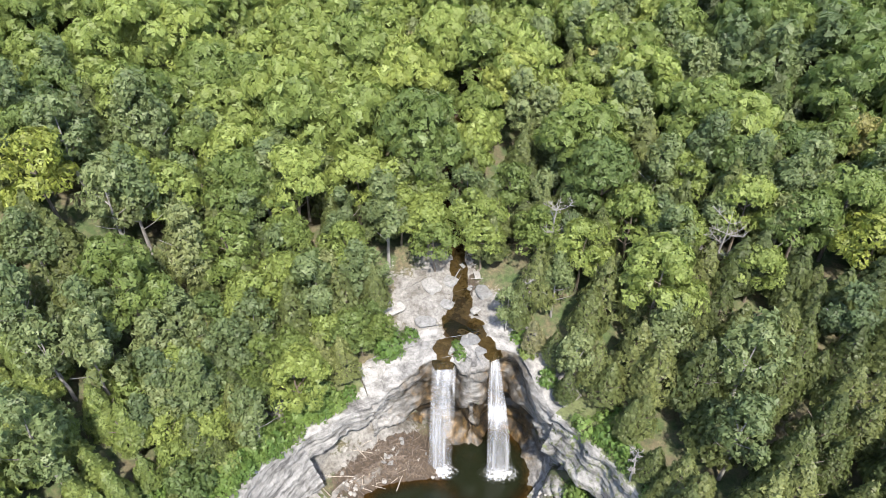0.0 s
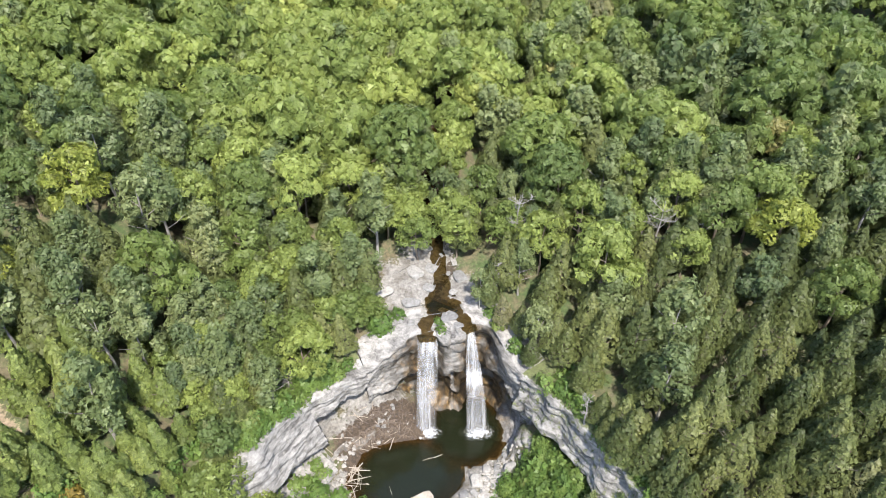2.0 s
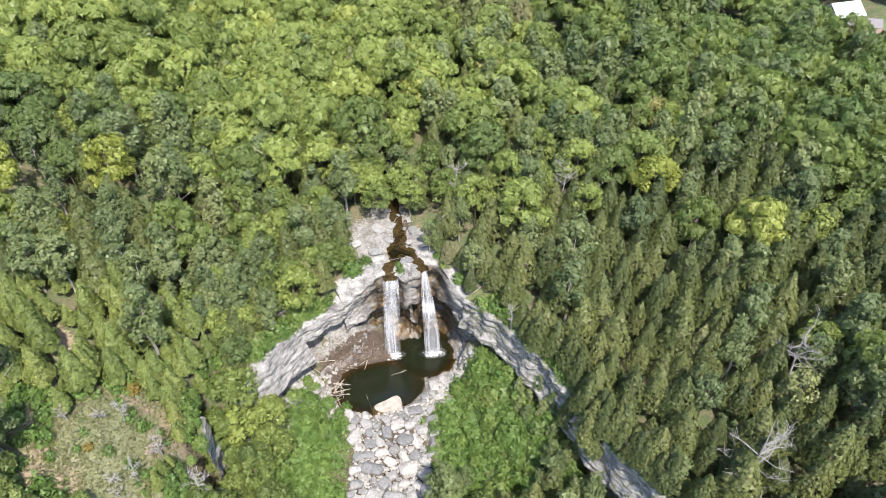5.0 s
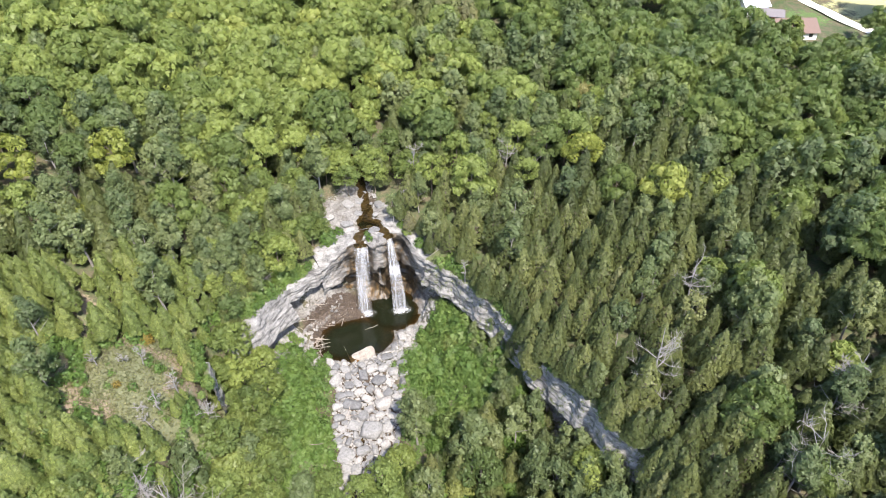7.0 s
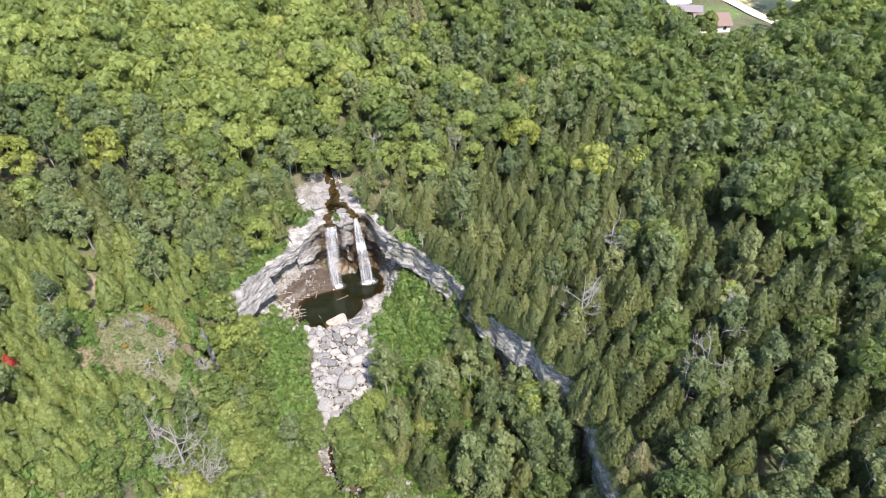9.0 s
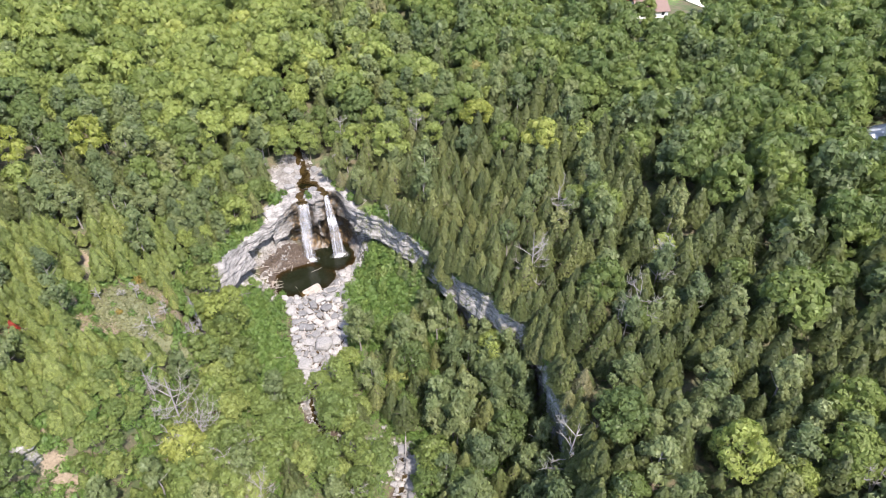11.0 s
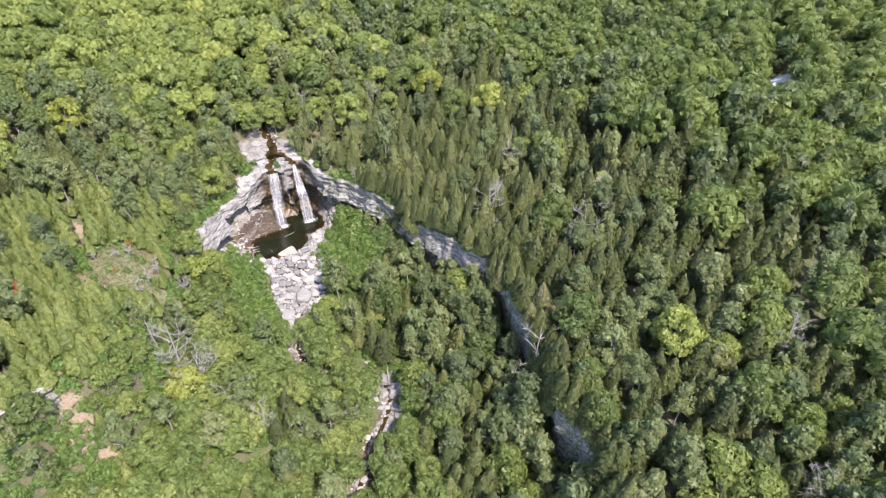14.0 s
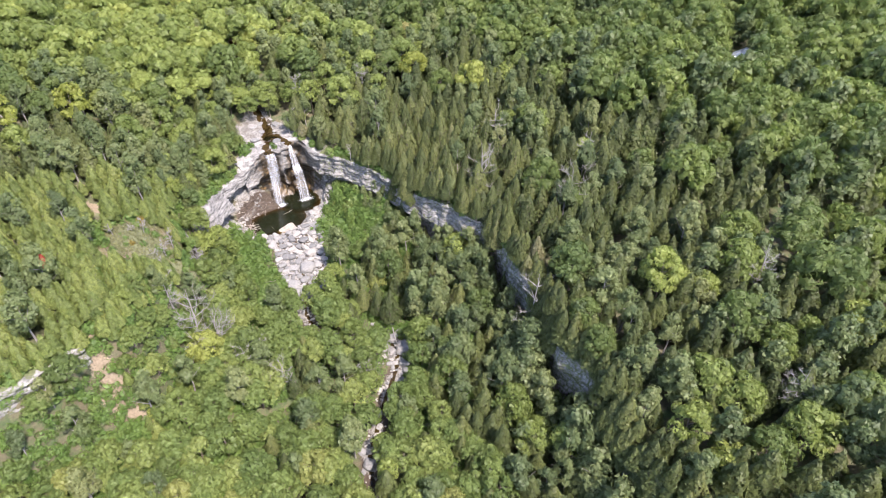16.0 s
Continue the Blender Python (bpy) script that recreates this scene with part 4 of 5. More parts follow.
for x, y, size in ((2.4, 54.6, 0.7), (1.8, 55.8, 0.5), (-4.2, 56.8, 0.8), (-7.6, 56.0, 1.0), (9.6, 56.0, 0.8), (10.6, 54.0, 0.9), (12.6, 50.5, 0.9), (-11.5, 50.2, 0.8), (14.2, 48.6, 0.8)):
    d = rim_distance(np.array(x), np.array(y))
    singles["shrub"].insert(0, (x, y, float(plateau(np.array(x), np.array(y), d)), size, 50 * x, int(abs(x)) % 4, 1.0))
for kind, trees in singles.items():
    for tr in trees:
        plant(kind, *tr)

WOODS_LABELS = {"maple": "dense broadleaf woods, rounded sunlit crowns", "cedar": "dense cedar woods, dull green spires", "scrub": "thicket of young yellow-green cedars", "birch": "light green birch thicket", "poplar": "loose poplar and birch woods, grey-green", "shrub": "leafy undergrowth"}
for kind, trees in woods.items():
    if not trees:
        continue
    verts, tint = [], []
    for x, y, z, s, turn, pick, st in trees:
        v = (MID if x < 45 and y < 130 or x < 90 and y < 60 else FAR)[kind][pick % 3]
        c, sn = math.cos(radians(turn)), math.sin(radians(turn))
        verts.append(np.stack([(v[:, 0] * c - v[:, 1] * sn) * s + x, (v[:, 0] * sn + v[:, 1] * c) * s + y, v[:, 2] * s * st + z], 1))
        # cloud shade and sun put into the tint: darker east, lighter upstream
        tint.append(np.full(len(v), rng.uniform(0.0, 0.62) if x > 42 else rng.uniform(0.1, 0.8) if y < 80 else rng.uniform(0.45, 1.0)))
    me = leaf_mesh(kind + "_woods", np.concatenate(verts), LEAVES[kind, True])
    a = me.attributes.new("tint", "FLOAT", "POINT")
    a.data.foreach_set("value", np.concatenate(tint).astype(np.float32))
    tagged(new(kind + "_woods", me), WOODS_LABELS[kind], "woods", kind="stuff")


def tufts(name, count, x0, x1, y0, y1, size, mat, label, where):
    """Knee-high growth: one small ragged blade cluster at each place that suits it."""
    p = np.stack([rng.uniform(x0, x1, count), rng.uniform(y0, y1, count)], 1)
    p = p[where(p[:, 0], p[:, 1])]
    out = np.stack([0.5 * rng.normal(size=len(p)), 0.5 * rng.normal(size=len(p)) - 0.3, np.ones(len(p))], 1)
    at = np.stack([p[:, 0], p[:, 1], ground(p[:, 0], p[:, 1]) + rng.uniform(0.05, 0.45, len(p))], 1)
    me = leaf_mesh(name, sprays(at, out, size, rng, 1.0, 0.5), mat)
    patch = 0.5 + 0.5 * waves(p[:, 0], p[:, 1], 91, 6.0)
    a = me.attributes.new("tint", "FLOAT", "POINT")
    a.data.foreach_set("value", np.repeat(np.clip(patch, 0, 0.95), 3).astype(np.float32))
    tagged(new(name, me), label, "undergrowth", kind="stuff")


def on_floor(x, y):
    d = rim_distance(x, y)
    lo, hi = np.interp(y, (6, 12, 21, 28, 34, 38), (-10, -8.4, -9.4, -8.2, -9.2, -14)), np.interp(y, (6, 10, 16, 26, 34, 38), (-6, 0.8, 3.0, 5.0, 6.8, 9.5))
    stony = (x > lo) & (x < hi) & (y > 5)
    return (d < -0.4) & (pool_reach(x, y) > np.where(x > 2, 1.55, 1.2)) & ~stony & (along(CREEK, x, y)[0] > 2.0) & ~((y > 43) & (x < 1))


tufts("herbs", 52000, -34, 34, -40, 46, 0.42, LEAVES["shrub", True], "bright green knee-high herbs on the gorge floor", on_floor)
SWARD = leaf_material("dry_grass", (0.085, 0.095, 0.04), (0.125, 0.128, 0.06), (0.17, 0.16, 0.08), (0.2, 0.17, 0.09), True)
tufts("dry_grass", 9000, -50, -29, 8, 30, 0.34, SWARD, "sparse dry grass tufts on the bluff", lambda x, y: (blob(x, y, -38, 17, 10, 11) > 0.45) & (rim_distance(x, y) > 0.5))

# single trees that stand out by their colour
TURNING = {"yellow": leaf_material("yellow_leaves", *(((0.185, 0.21, 0.045),) * 4), False), "red": leaf_material("red_leaves", *(((0.30, 0.05, 0.035),) * 4), False),
           "orange": leaf_material("orange_leaves", *(((0.20, 0.15, 0.035),) * 4), False), "buff": leaf_material("buff_leaves", *(((0.20, 0.19, 0.07),) * 4), False)}
for colour, kind, x, y, s in (("yellow", "maple", 50.5, 59.0, 1.1), ("yellow", "maple", -45.5, 62.0, 1.15), ("yellow", "maple", -62, 57, 1.15), ("yellow", "maple", -52, 50, 0.7), ("red", "scrub", -58.3, 13, 0.6), ("orange", "shrub", -38.4, 26.5, 0.8),
                              ("orange", "shrub", -41.0, 16.0, 0.5), ("buff", "maple", 27, 105, 1.0), ("buff", "maple", 58, 82, 1.0), ("yellow", "scrub", -70, 6, 0.6), ("buff", "scrub", 33, -50, 1.0), ("yellow", "maple", 8, 150, 1.2)):
    trunk, crown = TEMPLATES[kind][1]
    leaves = crown.copy()
    leaves.materials[0] = TURNING[colour]
    d = rim_distance(np.array(x), np.array(y))
    root = tagged(new("turning_tree" if kind != "shrub" else "turning_shrub"), "tree with leaves turning " + colour + " among green crowns" if kind != "shrub" else "low shrub with leaves turning orange", "tree" if kind != "shrub" else "shrub")
    root.matrix_world = pose(x, y, float(plateau(np.array(x), np.array(y), d)), 0, 0, 40 * x) @ Matrix.Scale(s, 4)
    new("trunk", trunk).parent = root
    new("crown", leaves).parent = root

# ---- boulders below the pool ----
def rock_mesh(rng, flat):
    """Angular block: a hull of scattered points with worn edges."""
    bm = bmesh.new()
    for k in range(rng.randint(16, 26)):
        p = rng.normal(size=3)
        p /= np.linalg.norm(p)
        p *= rng.uniform(0.82, 1.0)
        p = np.sign(p) * np.abs(p) ** 0.66
        bm.verts.new((p[0], p[1] * 0.9, p[2] * flat))
    hull = bmesh.ops.convex_hull(bm, input=bm.verts)
    bmesh.ops.delete(bm, geom=[g for g in set(hull["geom_interior"] + hull["geom_unused"]) if isinstance(g, bmesh.types.BMVert)], context="VERTS")
    bmesh.ops.bevel(bm, geom=bm.edges[:], offset=0.07, segments=1, affect="EDGES", profile=0.6)
    bmesh.ops.triangulate(bm, faces=[f for f in bm.faces if len(f.verts) > 4])
    me = bpy.data.meshes.new("boulder")
    bm.to_mesh(me)
    bm.free()
    me.materials.append(BOULDER)
    return me


rng = np.random.RandomState(77)
BLOCKS = [rock_mesh(rng, f) for f in (0.35, 0.45, 0.5, 0.6, 0.7, 0.8, 0.4, 0.55, 0.65, 0.5)]
laid = [(-2.6, 35.2, 2.2), (-4.4, 34.4, 1.5), (-0.6, 34.6, 1.4)]      # kept free for the pale bar


def lay(x, y, r, tilt=14):
    me = BLOCKS[rng.randint(0, len(BLOCKS))]
    z = float(ground(x, y))
    label = "large pale limestone slab in the boulder field" if r > 1.5 else "pale grey limestone boulder in the stream bed"
    ob = tagged(new("boulder", me), label, "boulder", "boulders below the pool")
    ob.matrix_world = pose(x, y, z + r * 0.12, rng.uniform(-tilt, tilt), rng.uniform(-tilt, tilt), rng.uniform(0, 360)) @ Matrix.Diagonal((r, r * rng.uniform(0.6, 1.0), r * rng.uniform(0.7, 1.0), 1))
    laid.append((x, y, r))


def free(x, y, r):
    return all((x - a) ** 2 + (y - b) ** 2 > (0.66 * (r + q)) ** 2 for a, b, q in laid)


def field(y):
    """Both edges of the boulder field at a place along the creek."""
    return np.interp(y, (6, 12, 21, 28, 34, 38), (-10, -8.4, -9.4, -8.2, -9.2, -14)), np.interp(y, (6, 10, 16, 26, 34, 38), (-6, 0.8, 3.0, 5.0, 6.8, 9.5))


for x, y, r in ((-2.4, 17.6, 2.9), (-5.5, 24.0, 2.3), (-0.2, 11.2, 2.5), (0.6, 23.4, 2.3), (-7.4, 13.4, 2.2), (-4.2, 13.6, 1.8)):
    lay(x, y, r, 7)
for r in [2.0, 1.9, 1.8, 1.7, 1.7, 1.6, 1.6, 1.5, 1.5] + list(0.4 + 1.15 * np.linspace(1, 0, 190) ** 1.5):
    for attempt in range(60):
        q = rng.uniform(0, 1)
        y = 35 - 28 * q
        x = rng.uniform(*field(y))
        in_pool = pool_reach(x, y) < 0.98
        if not in_pool and free(x, y, r):
            lay(x, y, r)
            break
for k in range(110):      # the pool's far shore under the wall
    t = rng.uniform(0, 1)
    x, y, r = 11.0 - 6.5 * t + rng.uniform(-0.6, 1.8), 42.5 - 6.5 * t + rng.uniform(-1.2, 1.2), rng.uniform(0.4, 1.3)
    if free(x, y, r):
        lay(x, y, r)
for x, y, r in ((8.6, -14.5, 2.2), (9.8, -18.5, 2.6), (8.2, -22.5, 1.8), (9.0, -16.5, 1.2), (-3.4, -9.8, 1.9), (-1.2, -11.0, 1.4), (-9.5, -43.5, 2.0), (-8.2, -40.6, 1.5), (-2.6, -33, 1.3)):
    lay(x, y, r, 8)
for k in range(60):      # stony flood bank beside the creek
    x, y, r = 8.0 + rng.normal() * 1.7, -18.0 + rng.normal() * 4.8, rng.uniform(0.5, 1.3)
    if free(x, y, r):
        lay(x, y, r)
for k in range(210):
    q = rng.randint(4, 13)
    a, b = CREEK[q], CREEK[q + 1]
    t = rng.uniform(0, 1)
    x, y, r = a[0] + (b[0] - a[0]) * t + rng.normal() * 1.2, a[1] + (b[1] - a[1]) * t + rng.normal() * 1.2, rng.uniform(0.35, 1.15)
    if free(x, y, r):
        lay(x, y, r)

for k in range(14):      # rubble on the slope under the alcove
    x, y, r = -7.5 + rng.normal() * 3.0, 48.0 + rng.normal() * 1.8, rng.uniform(0.2, 0.6)
    if float(rim_distance(np.array(x), np.array(y))) < -0.6:
        lay(x, y, r, 30)

me = BLOCKS[2].copy()
me.materials[0] = plain("cream_rock", (0.215, 0.188, 0.158), 0.9, 0, 0.4, 1.3)
ob = tagged(new("rock_bar", me), "smooth cream-coloured rock bar at the pool's outlet", "rock")
ob.matrix_world = pose(-1.7, 35.9, -0.1, 3, -3, 20) @ Matrix.Diagonal((3.5, 2.9, 0.6, 1))

# stones too many to count, filling the gaps between the boulders
stones, faces = [], []
for k in range(2600):
    if k < 1700:
        q = rng.uniform(0, 1)
        y = 36 - 29 * q
        x = rng.uniform(*field(y))
    elif k < 1950:
        t = rng.uniform(0, 1)
        x, y = 11.2 - 6.5 * t + rng.uniform(-0.8, 2.2), 43.0 - 6.5 * t + rng.uniform(-1.6, 1.4)
    elif k < 2150:
        x, y = -12.0 + rng.normal() * 1.2, 40 + rng.normal() * 3.0
    else:
        i = rng.randint(4, 13)
        t = rng.uniform(0, 1)
        x, y = CREEK[i][0] + (CREEK[i + 1][0] - CREEK[i][0]) * t + rng.normal() * 1.5, CREEK[i][1] + (CREEK[i + 1][1] - CREEK[i][1]) * t + rng.normal() * 1.5
    if pool_reach(x, y) < 0.99:
        continue
    r = rng.uniform(0.16, 0.5)
    a = rng.uniform(0, math.tau)
    n = len(stones)
    hexagon = [(math.cos(a + i * math.tau / 5) * r * rng.uniform(0.7, 1.1), math.sin(a + i * math.tau / 5) * r * rng.uniform(0.6, 1.0)) for i in range(5)]
    z = float(ground(x, y))
    stones += [(x + px, y + py, z - 0.1) for px, py in hexagon] + [(x + px * 0.6, y + py * 0.6, z + r * rng.uniform(0.4, 0.7)) for px, py in hexagon]
    for i in range(5):
        i2 = (i + 1) % 5
        faces += [(n + i, n + i2, n + 5 + i2), (n + i, n + 5 + i2, n + 5 + i)]
    faces += [(n + 5, n + 6, n + 7), (n + 5, n + 7, n + 8), (n + 5, n + 8, n + 9)]
me = bpy.data.meshes.new("rubble")
fill_mesh(me, np.array(stones), np.array(faces))
me.materials.append(plain("rubble_stone", (0.19, 0.182, 0.168), 0.9, 0, 0.45, 0.9))
tagged(new("rubble", me), "pale loose stones between the boulders", "stones", kind="stuff")

# ledge blocks beside the stream above the falls
for x, y, r in ((0.8, 64.8, 1.5), (-1.5, 63.4, 1.8), (4.6, 65.5, 0.9), (5.4, 62.6, 1.6), (4.2, 60.2, 0.9), (0.4, 61.2, 1.3), (-2.2, 59.0, 1.7), (3.4, 55.8, 1.5), (2.4, 54.3, 1.2), (4.4, 54.4, 1.2), (-2.4, 56.2, 1.1), (-5.0, 56.0, 1.7), (-6.4, 60.0, 1.9), (3.6, 63.8, 0.6), (2.6, 67.4, 0.7), (0.6, 68.5, 1.0)):
    me = BLOCKS[rng.randint(0, 3)]
    ob = tagged(new("rock_slab", me), "flat pale limestone slab beside the stream above the falls", "rock", "slabs above the falls")
    ob.matrix_world = pose(x, y, float(plateau(np.array(x), np.array(y), rim_distance(np.array(x), np.array(y)))) + 0.05, rng.uniform(-6, 6), rng.uniform(-6, 6), rng.uniform(0, 360)) @ Matrix.Diagonal((r, r * 0.8, r * 0.55, 1))

# ---- driftwood and dead trees ----
def tube(bm, path, radii, sides=6):
    rings = []
    for k, (p, r) in enumerate(zip(path, radii)):
        ahead = Vector(path[min(k + 1, len(path) - 1)]) - Vector(path[max(k - 1, 0)])
        q = ahead.to_track_quat("Z", "Y")
        rings.append([bm.verts.new(Vector(p) + q @ Vector((math.cos(a) * r, math.sin(a) * r, 0))) for a in (i * math.tau / sides for i in range(sides))])
    for lo, hi in zip(rings[:-1], rings[1:]):
        for i in range(sides):
            bm.faces.new((lo[i], lo[(i + 1) % sides], hi[(i + 1) % sides], hi[i]))
    bm.faces.new(rings[0][::-1])
    bm.faces.new(rings[-1])


def log_mesh(rng):
    bm = bmesh.new()
    bend = rng.uniform(-0.05, 0.05, (6, 2)).cumsum(0)
    path = [(k / 5 - 0.5, bend[k][0], bend[k][1]) for k in range(6)]
    tube(bm, path, [0.035, 0.033, 0.03, 0.027, 0.022, 0.015])
    for k in range(3):
        i = rng.randint(2, 5)
        a = rng.uniform(0, math.tau)
        p = path[i]
        tube(bm, [p, (p[0] + 0.08, p[1] + 0.1 * math.cos(a), p[2] + 0.1 * abs(math.sin(a)))], [0.012, 0.005], 5)
    me = bpy.data.meshes.new("log")
    bm.to_mesh(me)
    bm.free()
    me.materials.append(DRIFTWOOD)
    return me


LOGS = [log_mesh(rng) for k in range(5)]
for k in range(58):
    if k < 50:
        x, y = -8.2 + rng.normal() * 2.6, 45.4 + rng.normal() * 2.1
    else:
        x, y = -3 + rng.normal() * 4, 26 + rng.normal() * 6
    s = rng.uniform(1.4, 3.8)
    if k < 50 and pool_reach(x, y) < 0.93:
        x, y = -11.5 + 0.35 * (x + 8.2), 41.5 + 0.9 * (y - 45.4)
    ob = tagged(new("driftwood_log", LOGS[rng.randint(0, 5)]), "bleached grey driftwood log stranded beside the pool", "log", "driftwood by the pool")
    ob.matrix_world = pose(x, y, max(0.05, float(ground(x, y))) + 0.18, 0, rng.uniform(-12, 12), rng.uniform(0, 360)) @ Matrix.Diagonal((s, s * 0.6, s * 0.6, 1))


sticks, faces = [], []
for k in range(900):
    x, y = -7.6 + rng.normal() * 3.0, 47.6 + rng.normal() * 2.2
    if pool_reach(x, y) < 0.97 or float(rim_distance(np.array(x), np.array(y))) > -0.5:
        continue
    z = float(ground(x, y)) + rng.uniform(0.02, 0.2)
    a, h, w = rng.uniform(0, math.tau), rng.uniform(0.3, 1.1), rng.uniform(0.025, 0.07)
    dx, dy, dz = math.cos(a) * h, math.sin(a) * h, rng.uniform(-0.25, 0.25)
    n = len(sticks)
    for e in (-1, 1):
        sticks += [(x + e * dx - math.sin(a) * w, y + e * dy + math.cos(a) * w, z + e * dz), (x + e * dx + math.sin(a) * w, y + e * dy - math.cos(a) * w, z + e * dz), (x + e * dx, y + e * dy, z + e * dz + 1.6 * w)]
    faces += [(n, n + 3, n + 5), (n, n + 5, n + 2), (n + 1, n + 2, n + 5), (n + 1, n + 5, n + 4)]
me = bpy.data.meshes.new("debris")
fill_mesh(me, np.array(sticks), np.array(faces))
me.materials.append(plain("stick_wood", (0.07, 0.054, 0.042), 0.9, 0, 0.6, 1.2))
tagged(new("debris", me), "heap of brown broken branches beside the pool", "debris", kind="stuff")


def dead_tree(x, y, top, lean=0.0, spread=1.0, bushy=16):
    """Leafless grey tree: a trunk and forking limbs with twigs."""
    d = rim_distance(np.array(x), np.array(y))
    z = float(plateau(np.array(x), np.array(y), d) if d > 0.2 else ground(x, y))
    h = max(3.5, top - z)
    root = tagged(new("dead_tree"), "bare grey dead tree standing among green crowns", "tree", "dead trees")
    root.matrix_world = pose(x, y, z, 0, lean, rng.uniform(0, 360))
    bm = bmesh.new()
    bend = rng.uniform(-0.12, 0.12, (8, 2)).cumsum(0)
    path = [(bend[k][0], bend[k][1], h * k / 7 - 0.4 * (k == 0)) for k in range(8)]
    rad = 0.012 * h + 0.05
    tube(bm, path, [rad * (1.2 - k * 0.15) for k in range(8)])
    part("trunk", bm, PALE_BARK, root)
    for k in range(bushy):
        bm = bmesh.new()
        f = rng.uniform(0.35, 0.95)
        base = Vector(path[int(f * 7)])
        a = rng.uniform(0, math.tau)
        q = h * rng.uniform(0.16, 0.32) * spread * (1.25 - 0.6 * f)
        rise = rng.uniform(0.2, 0.9)
        mid = base + Vector((math.cos(a) * q * 0.55, math.sin(a) * q * 0.55, q * rise * 0.4))
        end = base + Vector((math.cos(a + 0.2) * q, math.sin(a + 0.2) * q, q * rise))
        tube(bm, [base, mid, end], [rad * 0.32, rad * 0.18, 0.012], 5)
        for t in range(13):
            s = base.lerp(mid, 0.5) if t < 1 else mid.lerp(end, t / 13)
            w = Vector(rng.uniform(-1, 1, 3)) * q * 0.36
            w.z = abs(w.z)
            tube(bm, [s, s + w * 0.6, s + w], [0.03, 0.02, 0.008], 4)
        part("limb", bm, PALE_BARK, root)
    return root


for x, y, top, spread in ((10.1, 58.5, 26, 0.7), (13.5, 65.1, 33, 0.8), (34.3, 61.7, 33, 0.9), (56.4, -18.4, 35, 1.15), (42.9, 1.8, 35.5, 1.0), (55.4, 15.9, 35.5, 0.9), (-36.9, 1.8, 24, 1.1), (-33.5, -1, 20, 1.2),
                          (-29, -4, 14, 1.2), (-20.5, -20, 8.5, 1.5), (-22, -7, 9, 1.1), (-35, 13, 25, 0.8), (-38, 21, 27, 0.7), (20, 37.5, 22, 0.7), (33.5, -36, 25, 0.8), (54, -85, 35, 0.9), (66, -10, 37, 0.9),
                           (-28.5, 14, 20, 0.9), (-2, -24, 4, 1.0), (70, -62, 38, 0.9), (-33, 17, 24, 0.9)):
    dead_tree(x, y, top, rng.uniform(-6, 6), spread)
for x, y, top, lean in ((-35.5, 9.5, 20, 40), (-40.5, 21, 25.5, 20), (-43.5, 24.5, 27, 14), (-44.5, 20, 27, 10), (-33.8, 5.0, 17, 30), (-31.5, -2.5, 13, 25), (-24.5, -11, 9, 10), (-38.8, 12.5, 23.5, 60)):
    dead_tree(x, y, top, lean, 1.0, 12)

fallen = dead_tree(9.6, -11.0, 8.0, 0, 1.1, 22)
fallen.matrix_world = pose(10.4, -10.4, float(ground(10.4, -10.4)) + 0.8, 82, 0, -14)
tagged(fallen, "bleached fallen tree lying across the stony flood bank", "tree")

# ---- houses at the edge of the woods ----
BROWN_ROOF = plain("brown_shingles", (0.12, 0.082, 0.068), 0.9, 0, 0.2, 3)
DARK_ROOF = plain("dark_shingles", (0.12, 0.11, 0.115), 0.9, 0, 0.2, 3)
PALE_ROOF = plain("pale_metal_roof", (0.55, 0.58, 0.61), 0.45, 0.2, 0.06, 2)
WHITE_WALL = plain("white_siding", (0.72, 0.71, 0.68), 0.7, 0, 0.08, 4)
RED_WALL = plain("red_siding", (0.30, 0.085, 0.05), 0.8, 0, 0.2, 4)
GLASS_DARK = plain("window_glass", (0.03, 0.035, 0.04), 0.08, 0, 0.1, 1)
DOOR_WOOD = plain("door_paint", (0.18, 0.12, 0.08), 0.6, 0, 0.15, 4)
GRAVEL = plain("pale_gravel", (0.66, 0.63, 0.57), 0.95, 0, 0.14, 3)
ASPHALT = plain("asphalt", (0.085, 0.088, 0.095), 0.85, 0, 0.25, 2)


def box(bm, x0, y0, z0, x1, y1, z1):
    bmesh.ops.create_cube(bm, size=1, matrix=Matrix.Translation(((x0 + x1) / 2, (y0 + y1) / 2, (z0 + z1) / 2)) @ Matrix.Diagonal((x1 - x0, y1 - y0, z1 - z0, 1)))


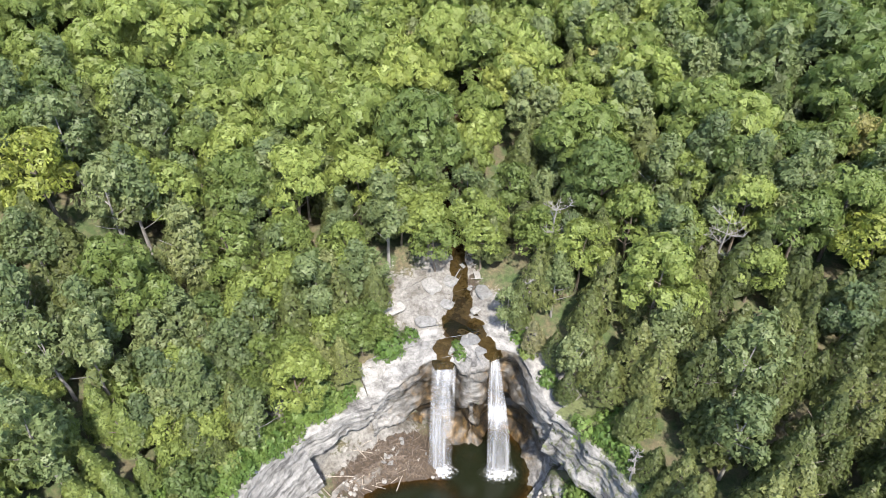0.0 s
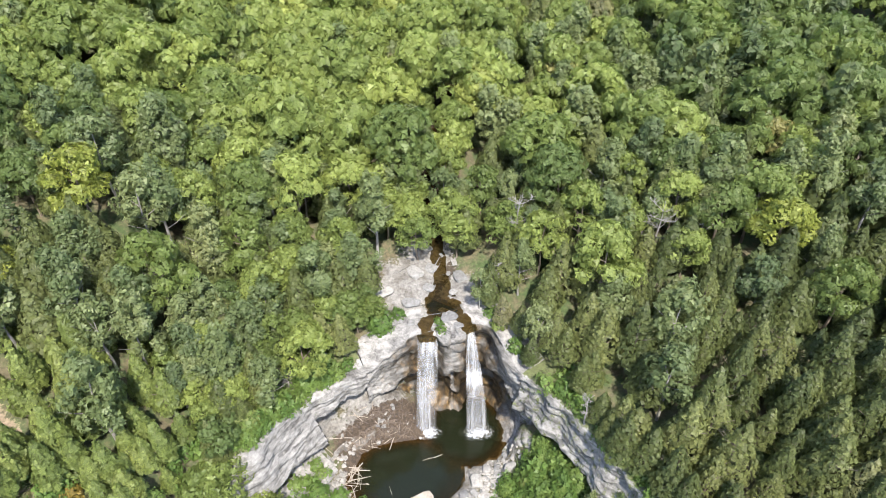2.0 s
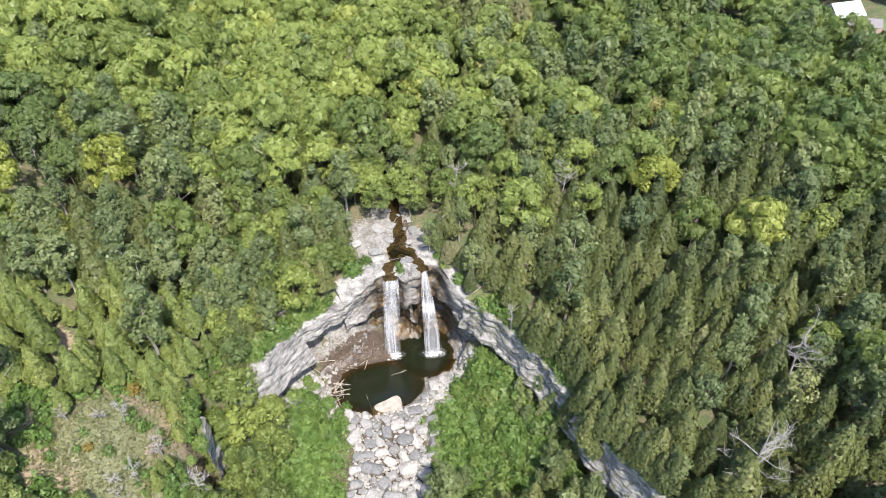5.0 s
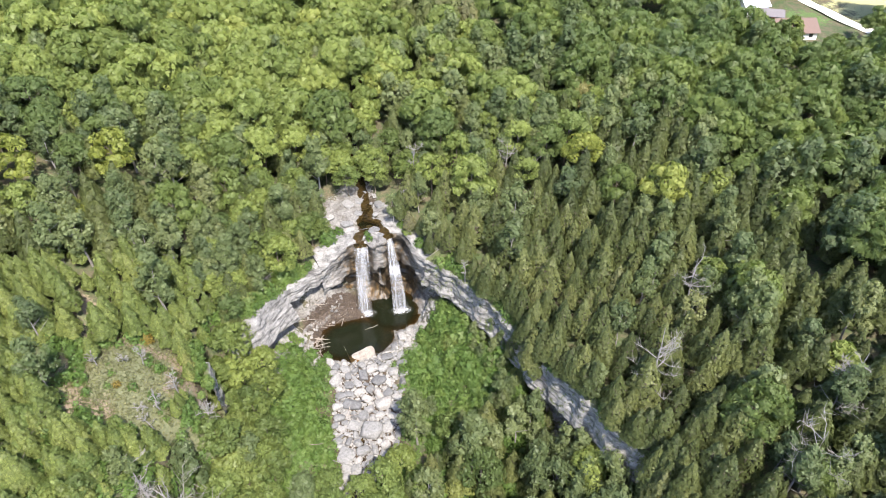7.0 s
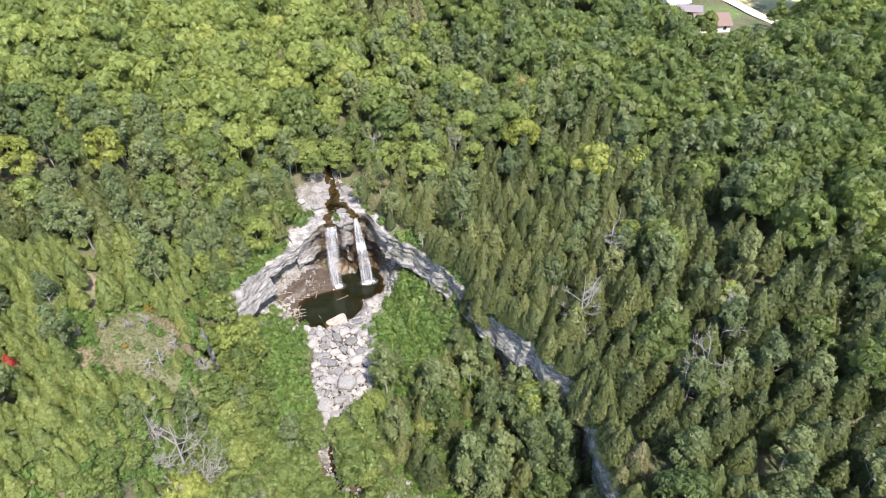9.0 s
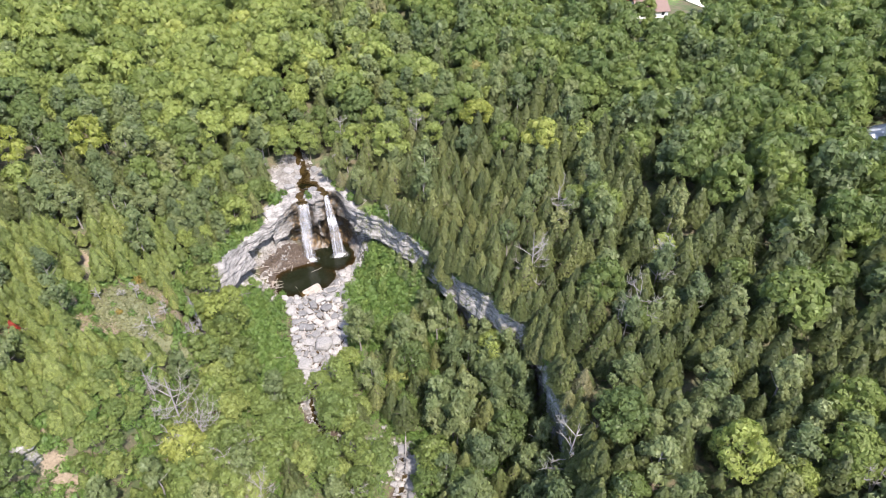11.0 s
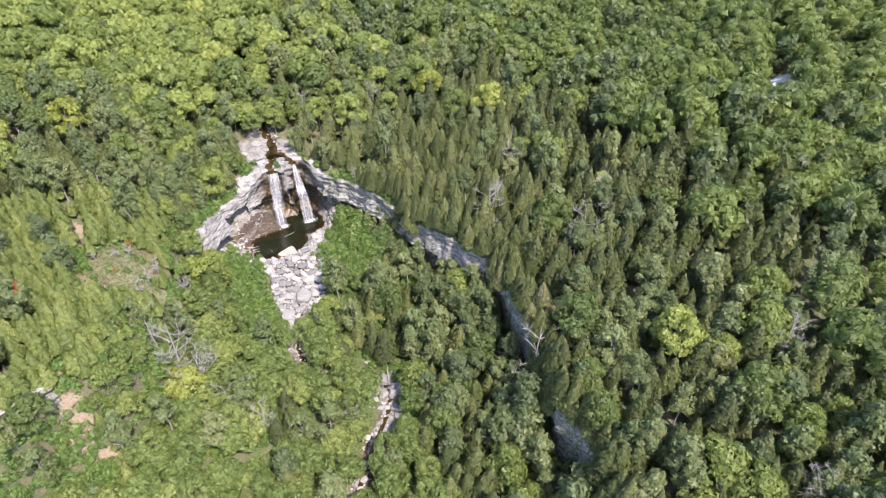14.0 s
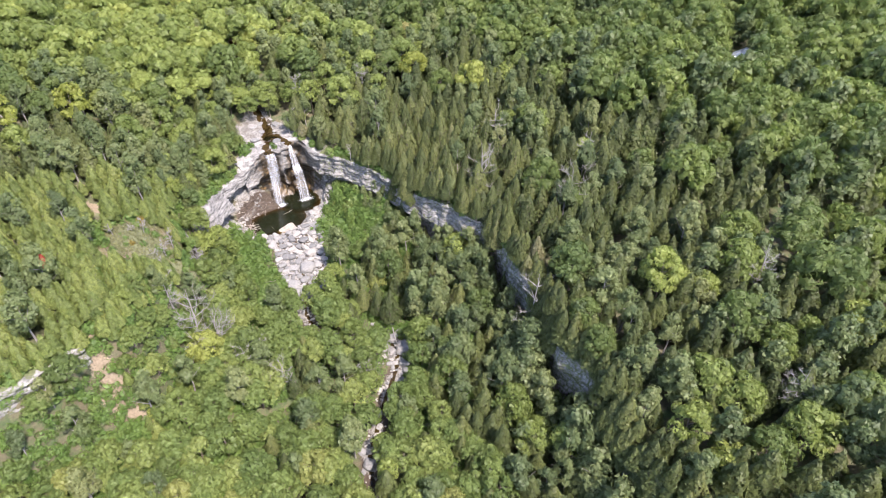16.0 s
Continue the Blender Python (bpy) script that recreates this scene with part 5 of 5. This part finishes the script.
def house(name, x, y, turn, length, width, eave, ridge, wall_mat, roof_mat, label):
    z = float(ground(x, y)) - 0.2
    root = tagged(new(name), label, "house")
    root.matrix_world = pose(x, y, z, 0, 0, turn)
    hl, hw = length / 2, width / 2
    bm = bmesh.new()
    ring = [bm.verts.new(p) for p in ((-hl, -hw, 0), (hl, -hw, 0), (hl, hw, 0), (-hl, hw, 0))]
    high = [bm.verts.new(p) for p in ((-hl, -hw, eave), (hl, -hw, eave), (hl, hw, eave), (-hl, hw, eave))]
    tips = [bm.verts.new((-hl, 0, ridge)), bm.verts.new((hl, 0, ridge))]
    bm.faces.new((ring[0], ring[1], high[1], high[0]))
    bm.faces.new((ring[2], ring[3], high[3], high[2]))
    bm.faces.new((ring[1], ring[2], high[2], tips[1], high[1]))
    bm.faces.new((ring[3], ring[0], high[0], tips[0], high[3]))
    part("wall", bm, wall_mat, root)
    drop = (ridge - eave) / hw
    for side in (-1, 1):
        bm = bmesh.new()
        over, thick = 0.6, 0.18
        a = [(-hl - over, 0, ridge + 0.05), (hl + over, 0, ridge + 0.05), (hl + over, side * (hw + over), eave + 0.05 - over * drop), (-hl - over, side * (hw + over), eave + 0.05 - over * drop)]
        lo = [bm.verts.new(p) for p in a]
        up = [bm.verts.new((p[0], p[1], p[2] + thick)) for p in a]
        bm.faces.new(lo)
        bm.faces.new(up[::-1])
        for k in range(4):
            bm.faces.new((lo[k], lo[(k + 1) % 4], up[(k + 1) % 4], up[k]))
        bmesh.ops.recalc_face_normals(bm, faces=bm.faces[:])
        part("roof", bm, roof_mat, root)
    for side in (-1, 1):
        for k in range(3):
            bm = bmesh.new()
            cx = -hl + length * (k + 0.5) / 3
            box(bm, cx - 0.6, side * (hw + 0.02) - 0.05, 1.0, cx + 0.6, side * (hw + 0.02) + 0.05, 2.2)
            part("window", bm, GLASS_DARK, root)
    for cy in (-hw * 0.45, hw * 0.45):
        bm = bmesh.new()
        box(bm, -hl - 0.07, cy - 0.7, 0.9, -hl + 0.03, cy + 0.7, 2.2)
        part("window", bm, GLASS_DARK, root)
    bm = bmesh.new()
    box(bm, -hl - 0.08, -0.5, 0.1, -hl + 0.02, 0.5, 2.15)
    part("door", bm, DOOR_WOOD, root)
    return root


house("house", 141, 120, -8, 12, 9, 2.7, 5.2, WHITE_WALL, BROWN_ROOF, "white bungalow with a brown shingled gable roof")
house("barn", 138.5, 140, 10, 9, 7, 3.4, 6.0, WHITE_WALL, PALE_ROOF, "outbuilding with a bright white metal roof")
house("shed", 141, 133, -25, 8, 5, 2.2, 3.4, RED_WALL, DARK_ROOF, "low red shed with a dark roof")
house("house", 151, 20, 20, 10, 7, 3.0, 5.6, WHITE_WALL, PALE_ROOF, "house with a pale metal roof half hidden by trees")


def ribbon(name, points, width, mat, label):
    line = resample(points, 1.0)
    for _ in range(4):
        line[1:-1] = 0.25 * line[:-2] + 0.5 * line[1:-1] + 0.25 * line[2:]
    tan = np.gradient(line, axis=0)
    tan /= np.linalg.norm(tan, axis=1)[:, None]
    offs = np.linspace(-width / 2, width / 2, 5)
    px = line[:, 0][:, None] - tan[:, 1][:, None] * offs
    py = line[:, 1][:, None] + tan[:, 0][:, None] * offs
    me = grid_mesh(name, px, py, ground(px, py) + 0.3)
    me.materials.append(mat)
    return tagged(new(name, me), label, "road", kind="structure")


ribbon("driveway", [(163, 148), (163.5, 136), (165, 124), (168, 114), (176, 105)], 4.4, GRAVEL, "bright pale gravel driveway")
ribbon("road", [(110, 78), (118, 84), (126, 89), (136, 96)], 5.0, ASPHALT, "grey paved lane among the trees")
